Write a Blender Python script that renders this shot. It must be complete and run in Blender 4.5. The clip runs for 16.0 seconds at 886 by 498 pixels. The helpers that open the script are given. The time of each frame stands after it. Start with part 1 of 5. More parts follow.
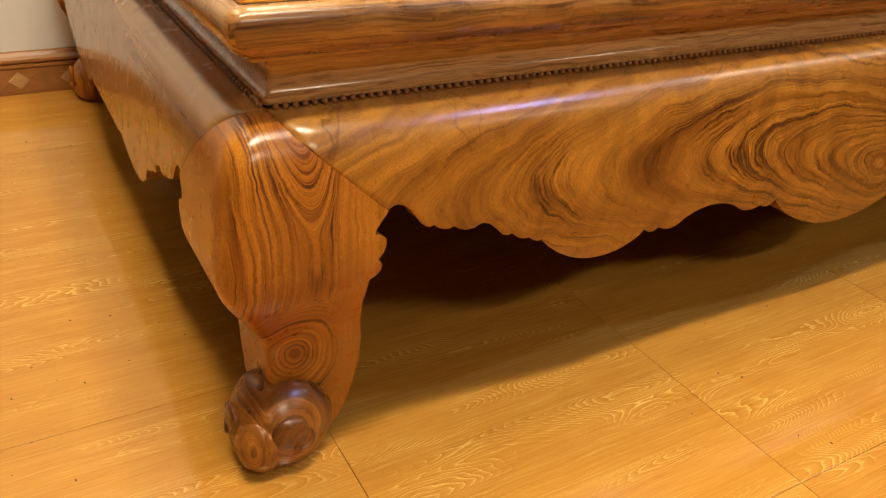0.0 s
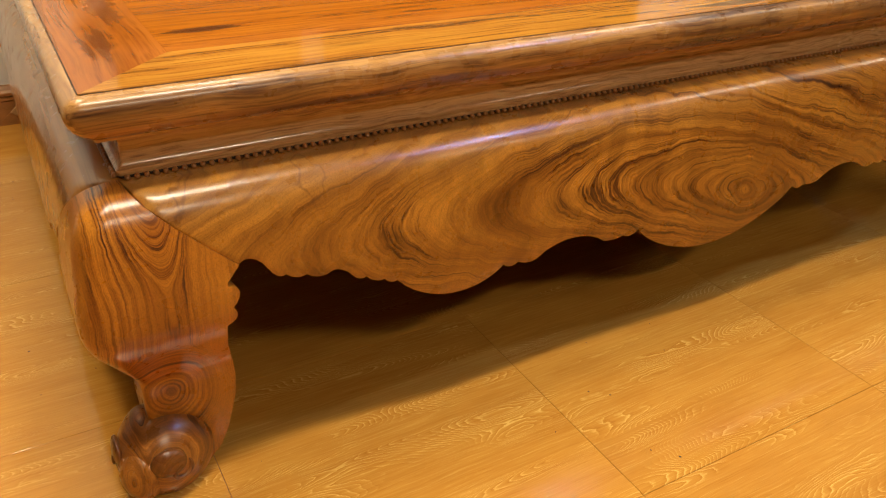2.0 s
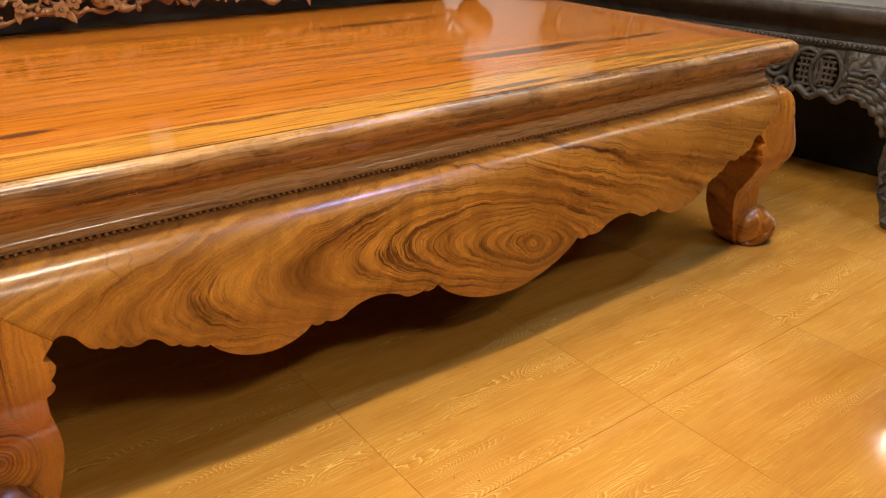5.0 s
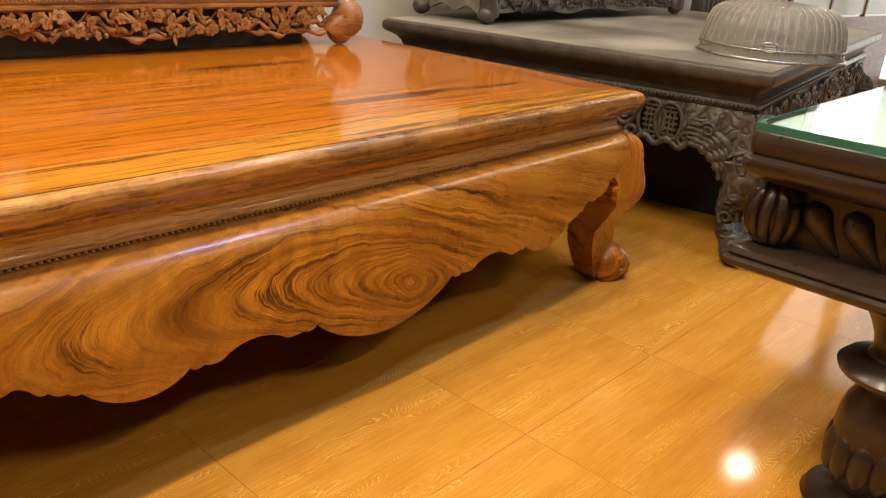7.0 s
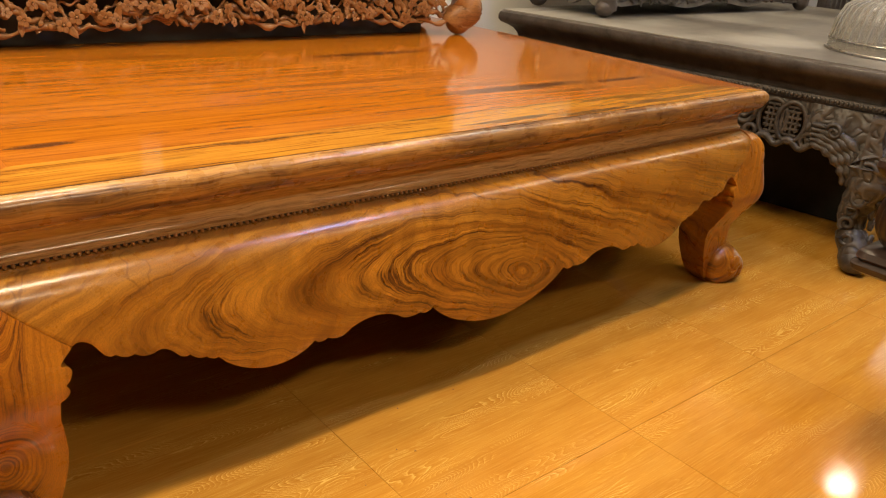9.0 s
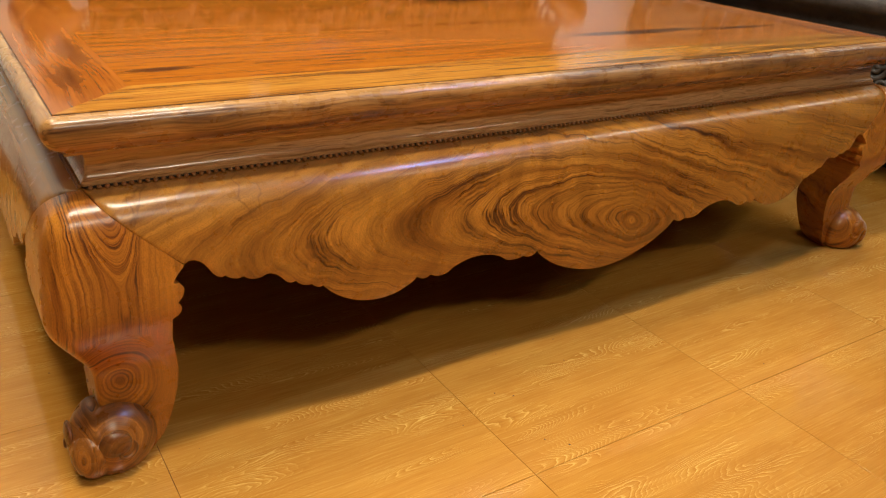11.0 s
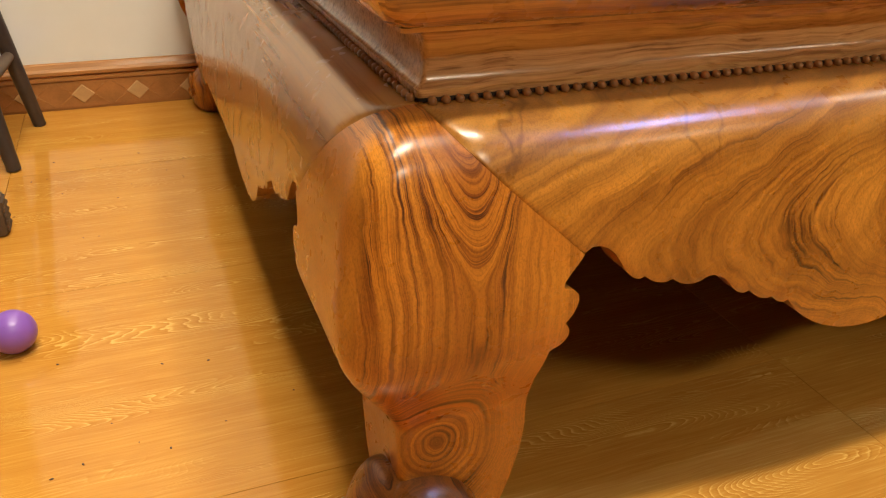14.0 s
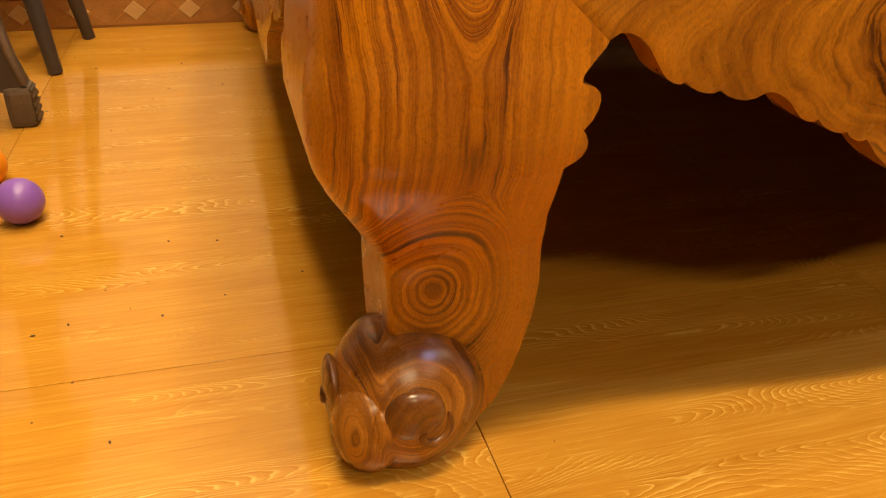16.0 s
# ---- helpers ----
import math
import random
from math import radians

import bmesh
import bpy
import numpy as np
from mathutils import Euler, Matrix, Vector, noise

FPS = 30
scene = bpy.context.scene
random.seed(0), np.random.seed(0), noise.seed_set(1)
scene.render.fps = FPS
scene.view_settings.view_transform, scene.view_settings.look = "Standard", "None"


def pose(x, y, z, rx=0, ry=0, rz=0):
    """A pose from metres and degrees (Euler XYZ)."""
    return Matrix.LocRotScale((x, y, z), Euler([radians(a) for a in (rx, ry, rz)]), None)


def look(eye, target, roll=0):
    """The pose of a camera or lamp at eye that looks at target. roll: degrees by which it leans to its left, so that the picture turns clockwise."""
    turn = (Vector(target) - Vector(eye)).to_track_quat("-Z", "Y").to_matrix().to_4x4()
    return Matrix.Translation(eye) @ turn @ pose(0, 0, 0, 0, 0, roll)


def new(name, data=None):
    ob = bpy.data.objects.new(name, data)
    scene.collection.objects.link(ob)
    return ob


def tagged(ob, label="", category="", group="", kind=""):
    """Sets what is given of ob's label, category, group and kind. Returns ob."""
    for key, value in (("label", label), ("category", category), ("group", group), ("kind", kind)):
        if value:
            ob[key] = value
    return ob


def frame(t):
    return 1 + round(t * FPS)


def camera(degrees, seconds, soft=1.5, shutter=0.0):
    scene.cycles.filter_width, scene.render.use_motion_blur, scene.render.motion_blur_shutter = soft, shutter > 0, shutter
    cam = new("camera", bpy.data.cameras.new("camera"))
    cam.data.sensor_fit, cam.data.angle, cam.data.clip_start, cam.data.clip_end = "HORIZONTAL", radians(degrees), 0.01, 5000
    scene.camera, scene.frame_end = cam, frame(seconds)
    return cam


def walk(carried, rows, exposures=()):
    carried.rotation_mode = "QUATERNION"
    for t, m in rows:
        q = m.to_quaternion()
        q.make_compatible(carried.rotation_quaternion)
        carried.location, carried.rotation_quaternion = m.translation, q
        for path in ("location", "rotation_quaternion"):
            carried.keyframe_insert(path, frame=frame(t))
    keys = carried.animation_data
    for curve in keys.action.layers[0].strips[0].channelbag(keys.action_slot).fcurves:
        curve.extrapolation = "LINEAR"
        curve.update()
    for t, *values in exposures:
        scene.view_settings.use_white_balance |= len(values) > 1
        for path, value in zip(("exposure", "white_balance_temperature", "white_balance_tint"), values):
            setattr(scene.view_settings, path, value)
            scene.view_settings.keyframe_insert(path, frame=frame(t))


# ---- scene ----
cam = camera(58.6, 16.0, soft=1.2)
PATH = [
    (0, (-0.227, -0.748, 0.716), (0.664, 0.748, -0.269), 3.5),
    (0.5, (-0.204, -0.802, 0.715), (0.657, 0.726, -0.245), 3.2),
    (1, (-0.163, -0.84, 0.735), (0.697, 0.684, -0.235), 2.9),
    (1.5, (-0.12, -0.862, 0.783), (0.745, 0.645, -0.208), 2.5),
    (2, (-0.088, -0.882, 0.824), (0.785, 0.614, -0.176), 1.7),
    (2.5, (-0.054, -0.905, 0.826), (0.841, 0.574, -0.179), 1.0),
    (3, (0.002, -0.944, 0.81), (0.927, 0.526, -0.181), 0.1),
    (3.5, (0.033, -0.977, 0.83), (0.994, 0.487, -0.136), -0.5),
    (6, (-0.061, -1.139, 0.915), (1.192, 0.217, 0.147), 2.4),
    (6.5, (-0.058, -1.12, 0.906), (1.284, 0.161, 0.16), 3.1),
    (7, (-0.071, -1.103, 0.906), (1.312, 0.14, 0.169), 4.1),
    (7.5, (-0.086, -1.095, 0.908), (1.291, 0.155, 0.172), 4.7),
    (8, (-0.115, -1.091, 0.914), (1.224, 0.197, 0.173), 4.8),
    (8.5, (-0.123, -1.094, 0.915), (1.149, 0.251, 0.158), 4.5),
    (9, (-0.126, -1.096, 0.91), (1.081, 0.299, 0.136), 4.4),
    (11.5, (-0.153, -1.061, 0.834), (0.8, 0.46, -0.049), 3.6),
    (12, (-0.178, -0.999, 0.833), (0.704, 0.542, -0.087), 3.4),
    (12.5, (-0.216, -0.863, 0.803), (0.58, 0.708, -0.144), 2.9),
    (13, (-0.233, -0.668, 0.744), (0.495, 0.921, -0.228), 2.0),
    (13.5, (-0.196, -0.553, 0.662), (0.493, 1.056, -0.304), 1.4),
    (14, (-0.181, -0.509, 0.609), (0.471, 1.13, -0.333), 1.4),
    (14.5, (-0.154, -0.484, 0.534), (0.444, 1.181, -0.399), 1.4),
    (15, (-0.126, -0.485, 0.497), (0.422, 1.194, -0.441), 1.3),
    (15.5, (-0.115, -0.498, 0.469), (0.392, 1.185, -0.486), 1.4),
    (16, (-0.119, -0.505, 0.453), (0.358, 1.179, -0.516), 1.2),
]
# the phone's exposure and white balance drift on the way
LIGHT_DRIFT = [(0.0, -0.1, 6200, 8), (1.5, -0.15, 6200, 8), (2.5, -0.28, 6000, 7), (3.5, -0.12, 5200, 3), (6.0, -0.05, 6200, 9), (7.5, -0.05, 6800, 10), (9.0, -0.12, 6800, 10), (11.5, -0.25, 5600, 6), (12.5, -0.2, 6000, 7), (14.0, 0.1, 5950, 7), (15.0, 0.19, 6000, 5), (16.0, 0.04, 8100, 11)]
walk(cam, [(t, look(eye, target, roll)) for t, eye, target, roll in PATH], LIGHT_DRIFT)

# ---- world and lamps ----
world = bpy.data.worlds.new("room_air")
world.use_nodes = True
world.node_tree.nodes["Background"].inputs[0].default_value = (0.9, 0.95, 1.0, 1)
world.node_tree.nodes["Background"].inputs[1].default_value = 0.25
scene.world = world

CEILING = 2.8
WALL_Y = 1.505          # back wall
ROOM = (-3.2, 7.0, -4.6, WALL_Y)


# ---- node helpers ----
class Nodes:
    """A small wrapper to write node materials as expressions."""

    def __init__(self, name):
        self.mat = bpy.data.materials.new(name)
        self.mat.use_nodes = True
        self.t = self.mat.node_tree
        self.t.nodes.clear()
        self.out = self.t.nodes.new("ShaderNodeOutputMaterial")
        self.quiet = self.soft = self.heart = None

    def put(self, socket, value):
        if isinstance(value, bpy.types.NodeSocket):
            self.t.links.new(value, socket)
        elif isinstance(value, (tuple, list)) and len(value) == 3 and socket.type == "RGBA":
            socket.default_value = (*value, 1)
        else:
            socket.default_value = value

    def m(self, op, a, b=0.0, c=0.0):
        n = self.t.nodes.new("ShaderNodeMath")
        n.operation = op
        for s, v in zip(n.inputs, (a, b, c)):
            self.put(s, v)
        return n.outputs[0]

    def v(self, op, a, b=(0, 0, 0)):
        n = self.t.nodes.new("ShaderNodeVectorMath")
        n.operation = op
        self.put(n.inputs[0], a)
        if op == "SCALE":
            self.put(n.inputs[3], b)
        else:
            self.put(n.inputs[1], b)
        return n.outputs["Value"] if op in ("LENGTH", "DOT_PRODUCT") else n.outputs[0]

    def coord(self, which="Object"):
        return self.t.nodes.new("ShaderNodeTexCoord").outputs[which]

    def xyz(self, vec):
        n = self.t.nodes.new("ShaderNodeSeparateXYZ")
        self.put(n.inputs[0], vec)
        return n.outputs

    def vec(self, x, y, z):
        n = self.t.nodes.new("ShaderNodeCombineXYZ")
        for s, v in zip(n.inputs, (x, y, z)):
            self.put(s, v)
        return n.outputs[0]

    def noise(self, vec, scale, detail=3.0, rough=0.55, color=False):
        n = self.t.nodes.new("ShaderNodeTexNoise")
        self.put(n.inputs["Vector"], vec)
        self.put(n.inputs["Scale"], scale)
        n.inputs["Detail"].default_value, n.inputs["Roughness"].default_value = detail, rough
        return n.outputs["Color" if color else "Fac"]

    def ramp(self, fac, *stops):
        n = self.t.nodes.new("ShaderNodeValToRGB")
        self.put(n.inputs[0], fac)
        el = n.color_ramp.elements
        while len(el) < len(stops):
            el.new(0.5)
        for e, (pos, col) in zip(el, stops):
            e.position = pos
            e.color = (*col, 1) if isinstance(col, tuple) else (col, col, col, 1)
        return n.outputs[0]

    def mix(self, fac, a, b, mode="MIX"):
        n = self.t.nodes.new("ShaderNodeMix")
        n.data_type, n.blend_type = "RGBA", mode
        self.put(n.inputs["Factor"], fac)
        self.put(n.inputs["A"], a)
        self.put(n.inputs["B"], b)
        return n.outputs["Result"]

    def step(self, x, lo, hi, a=0.0, b=1.0):
        """Smooth step from a to b while x goes from lo to hi."""
        n = self.t.nodes.new("ShaderNodeMapRange")
        n.interpolation_type = "SMOOTHSTEP"
        for socket, val in zip(n.inputs, (x, lo, hi, a, b)):
            self.put(socket, val)
        return n.outputs[0]

    def random(self):
        return self.t.nodes.new("ShaderNodeObjectInfo").outputs["Random"]

    def bump(self, height, strength=0.2, dist=0.002):
        n = self.t.nodes.new("ShaderNodeBump")
        n.inputs["Strength"].default_value, n.inputs["Distance"].default_value = strength, dist
        self.put(n.inputs["Height"], height)
        return n.outputs[0]

    def finish(self, color, rough=0.4, metal=0.0, normal=None, coat=0.0, coat_rough=0.1, spec=0.5, trans=0.0, ior=1.5, alpha=1.0):
        b = self.t.nodes.new("ShaderNodeBsdfPrincipled")
        for key, val in (("Base Color", color), ("Roughness", rough), ("Metallic", metal), ("Coat Weight", coat), ("Coat Roughness", coat_rough),
                         ("Specular IOR Level", spec), ("Transmission Weight", trans), ("IOR", ior), ("Alpha", alpha)):
            self.put(b.inputs[key], val)
        if normal is not None:
            self.put(b.inputs["Normal"], normal)
        self.t.links.new(b.outputs[0], self.out.inputs[0])
        return self.mat


def glowing(name, color, strength):
    k = Nodes(name)
    e = k.t.nodes.new("ShaderNodeEmission")
    e.inputs[0].default_value, e.inputs[1].default_value = (*color, 1), strength
    k.t.links.new(e.outputs[0], k.out.inputs[0])
    return k.mat


# ---- materials ----
LIGHT, MID, DARK = (0.50, 0.208, 0.022), (0.36, 0.138, 0.015), (0.115, 0.042, 0.009)
LEG_LIGHT, LEG_MID, LEG_DARK = (0.55, 0.205, 0.018), (0.40, 0.128, 0.013), (0.085, 0.028, 0.009)


def eye_field(eyes):
    """Growth rings that close round eyes (a, b, half_a towards -a, half_a towards +a, half_b, start)."""
    def field_of(k, a, b):
        field = None
        for ca, cb, la, ra, rb, late in eyes:
            da = k.m("SUBTRACT", a, ca)
            wide = k.m("ADD", k.m("MULTIPLY", k.m("GREATER_THAN", da, 0.0), 1.0 / ra - 1.0 / la), 1.0 / la)
            da = k.m("MULTIPLY", da, wide)
            db = k.m("DIVIDE", k.m("SUBTRACT", b, cb), rb)
            d = k.m("ADD", k.m("SQRT", k.m("ADD", k.m("MULTIPLY", da, da), k.m("MULTIPLY", db, db))), late)
            field = d if field is None else k.m("SMOOTH_MIN", field, d, 0.6)
        return field
    return field_of


def crotch_field(k, a, b):
    """The apron's figure: one eye whose rings are drawn out to long hooks on both sides, along a line that droops towards the eye."""
    da = k.m("SUBTRACT", a, 0.976)
    droop = k.m("MULTIPLY", k.m("TANH", k.m("MULTIPLY", da, -4.0)), 0.070)
    db = k.m("DIVIDE", k.m("SUBTRACT", b, k.m("ADD", droop, 0.252)), 0.056)
    far = k.m("POWER", k.m("DIVIDE", k.m("ABSOLUTE", da), 0.14), 1.4)
    return k.m("SQRT", k.m("ADD", far, k.m("MULTIPLY", db, db)))


def tongue_field(k, a, b):
    """The corner leg's figure: nested tongues on the shoulder that run out to upright lines, and a round knot on the ankle."""
    da = k.m("SUBTRACT", a, 0.018)
    steep = k.m("SUBTRACT", k.m("SQRT", k.m("ADD", k.m("MULTIPLY", da, da), 0.0020)), 0.0447)
    near = k.m("DIVIDE", 1.0, k.m("ADD", 1.0, k.m("POWER", k.m("DIVIDE", k.m("ABSOLUTE", da), 0.042), 2.0)))
    rise = k.m("SMOOTH_MAX", k.m("SUBTRACT", b, 0.341), -0.004, 0.030)
    bow = k.m("MULTIPLY", k.m("MULTIPLY", k.m("MULTIPLY", rise, rise), 2.4), k.step(da, -0.02, -0.09))
    tongue = k.m("SUBTRACT", k.m("MULTIPLY", rise, near), k.m("MULTIPLY", k.m("ADD", k.m("MULTIPLY", steep, 1.35), bow), 3.0))
    tongue = k.m("SUBTRACT", 7.0, k.m("DIVIDE", tongue, 0.036))
    ka, kb = k.m("DIVIDE", k.m("SUBTRACT", a, 0.010), 0.0235), k.m("DIVIDE", k.m("SUBTRACT", b, 0.141), 0.027)
    knot = k.m("SQRT", k.m("ADD", k.m("MULTIPLY", ka, ka), k.m("MULTIPLY", kb, kb)))
    w = k.step(knot, 2.0, 3.7)
    k.heart = k.m("MAXIMUM", k.step(tongue, 7.4, 5.2, 0.0, 0.75), k.m("MULTIPLY", k.step(a, -0.050, -0.074), k.step(b, 0.24, 0.32, 0.0, 0.7)))
    k.soft = k.step(knot, 0.3, 2.6, 0.5, 1.0)
    below = k.m("MULTIPLY", k.step(tongue, 7.0, 7.9), k.step(k.m("ABSOLUTE", k.m("SUBTRACT", da, 0.02)), 0.036, 0.058, 1.0, 0.0))
    k.quiet = k.m("MULTIPLY", below, w)
    return k.m("ADD", k.m("MULTIPLY", tongue, w), k.m("MULTIPLY", knot, k.m("SUBTRACT", 1.0, w)))


def figured_wood(name, field_of, light=LIGHT, mid=MID, dark=DARK, rings=4.2, warp=1.0, depth=0.75, calm=None, weights=(0.36, 0.22, 0.20, 0.22), coat_rough=0.17, zones=None, veins=None, sap=None, coat=0.38, core=None, flame=0.0, patchy=(0.60, 1.20)):
    """Polished rosewood: bands, lines and broken fibres that follow a field over the x and z of the object."""
    k = Nodes(name)
    p = k.coord()
    q = k.v("ADD", p, k.v("SCALE", k.v("SUBTRACT", k.noise(p, 4.2, 1.0, 0.4, color=True), (0.5, 0.5, 0.5)), 0.050 * warp))
    q = k.v("ADD", q, k.v("SCALE", k.v("SUBTRACT", k.noise(p, 15.0, 3.0, 0.55, color=True), (0.5, 0.5, 0.5)), 0.030 * warp))
    q = k.v("ADD", q, k.v("SCALE", k.v("SUBTRACT", k.noise(p, 60.0, 2.0, 0.5, color=True), (0.5, 0.5, 0.5)), 0.0022))
    s = k.xyz(q)
    field = field_of(k, s[0], s[2])
    cloud = k.noise(p, 5.0, 3.0, 0.55)

    def along(scale, seed, breaks, detail=2.0):
        """Noise in bands along the field, broken up every few centimetres."""
        return k.noise(k.v("ADD", k.vec(k.m("MULTIPLY", field, scale), seed, 0.0), k.v("MULTIPLY", p, (breaks, breaks, breaks))), 1.0, detail, 0.6)

    broad = along(2.1, 4.0, 3.0)
    band = along(rings * 1.15, 6.0, 4.0, 3.0)
    fine = along(rings * 2.8, 3.0, 7.0)
    lines = along(rings * 7.0, 8.0, 12.0)
    fibre = along(rings * 17.0, 2.0, 26.0)
    tone = None
    for layer, weight in zip((fine, lines, fibre, band), weights):
        piece = k.m("MULTIPLY", layer, weight)
        tone = piece if tone is None else k.m("ADD", tone, piece)
    if core:
        pulse = k.m("SINE", k.m("ADD", k.m("MULTIPLY", field, core[0]), k.m("MULTIPLY", cloud, 9.0)))
        tone = k.m("ADD", tone, k.m("MULTIPLY", k.m("MULTIPLY", pulse, core[2]), k.step(field, core[1] * 0.6, core[1], 1.0, 0.0)))
    patch = k.ramp(k.noise(k.v("ADD", p, (3.0, 1.0, 2.0)), 7.0, 2.0, 0.5), (0.36, patchy[0]), (0.60, patchy[1]))
    if zones:
        patch = k.m("MULTIPLY", patch, k.ramp(k.m("MULTIPLY", s[0], 0.5), *[(x * 0.5, v) for x, v in zones]))
    if k.soft is not None:
        patch = k.m("MULTIPLY", patch, k.soft)
    if k.quiet is not None:
        patch = k.m("MULTIPLY", patch, k.m("SUBTRACT", 1.0, k.m("MULTIPLY", k.quiet, 0.45)))
    tone = k.m("ADD", k.m("MULTIPLY", k.m("SUBTRACT", tone, 0.502), patch), 0.502)
    col = k.ramp(tone, (0.385, dark), (0.452, mid), (0.520, light), (0.60, tuple(min(1, c * 1.25) for c in light)))
    shade = k.ramp(broad, (0.36, (0.40, 0.31, 0.26)), (0.45, (0.80, 0.74, 0.68)), (0.53, (1.0, 1.0, 1.0)))
    if k.quiet is not None:
        depth = k.m("MULTIPLY", k.m("SUBTRACT", 1.0, k.m("MULTIPLY", k.quiet, 0.8)), depth)
    col = k.mix(depth, col, shade, "MULTIPLY")
    if k.heart is not None:
        col = k.mix(k.m("MULTIPLY", k.heart, k.ramp(cloud, (0.35, 1.0), (0.62, 0.45))), col, (0.56, 0.40, 0.40), "MULTIPLY")
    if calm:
        plain_and_sheen = k.m("MULTIPLY", k.step(k.m("ADD", s[0], k.m("MULTIPLY", cloud, 0.03)), calm[0], calm[1]), calm[2])
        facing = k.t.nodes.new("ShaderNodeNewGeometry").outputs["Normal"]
        # faces turned to -x go plain and pale: wall sheen put into colour
        plain_and_sheen = k.m("MAXIMUM", plain_and_sheen, k.step(k.xyz(facing)[0], -0.62, -0.86, 0.0, 0.85))
        col = k.mix(plain_and_sheen, col, light)
    if flame:
        lean = k.vec(k.m("ADD", s[0], k.m("MULTIPLY", s[2], -0.45)), 0.0, s[2])
        curl = k.noise(k.v("MULTIPLY", lean, (30.0, 1.0, 11.0)), 1.0, 3.0, 0.55)
        where = k.m("MULTIPLY", k.step(s[0], 0.20, 0.50, flame * 0.4, flame), k.step(s[0], 0.72, 0.95, 1.0, 0.25))
        col = k.mix(where, col, k.ramp(curl, (0.38, (0.62, 0.56, 0.50)), (0.50, (1.0, 1.0, 1.0)), (0.64, (1.36, 1.40, 1.45))), "MULTIPLY")
    if sap:
        high = k.m("MULTIPLY", k.step(k.m("ADD", s[2], k.m("MULTIPLY", k.m("SUBTRACT", cloud, 0.5), 0.09)), sap[0], sap[1]), k.step(s[0], 0.45, 0.95, sap[2], sap[2] * 0.3))
        col = k.mix(high, col, k.mix(k.ramp(fine, (0.38, 0.0), (0.60, 1.0)), (0.32, 0.140, 0.030), (0.53, 0.255, 0.050)))
    if veins:
        vein = k.m("ABSOLUTE", k.m("SUBTRACT", k.noise(k.v("MULTIPLY", q, (1.3, 1.0, 0.55)), 7.0, 3.0, 0.6), 0.52))
        where = k.m("MULTIPLY", k.step(s[0], veins[0], veins[1], 1.0, 0.22), k.step(s[2], veins[2], veins[3]))
        col = k.mix(k.m("MULTIPLY", where, k.ramp(vein, (0.002, 0.55), (0.010, 0.0))), col, dark)
    pores = k.noise(k.v("MULTIPLY", q, (1.0, 1.0, 0.5)), 650.0, 2.0, 0.6)
    col = k.mix(0.45, col, k.ramp(pores, (0.38, 0.55), (0.52, 1.0)), "MULTIPLY")
    col = k.mix(0.55, col, k.ramp(cloud, (0.33, (0.66, 0.54, 0.48)), (0.60, (1.0, 1.0, 1.0))), "MULTIPLY")
    rough = k.ramp(k.noise(p, 35.0, 3.0), (0.3, 0.24), (0.7, 0.36))
    return k.finish(col, rough, coat=coat, coat_rough=coat_rough, spec=0.4, normal=k.bump(lines, 0.05, 0.001))


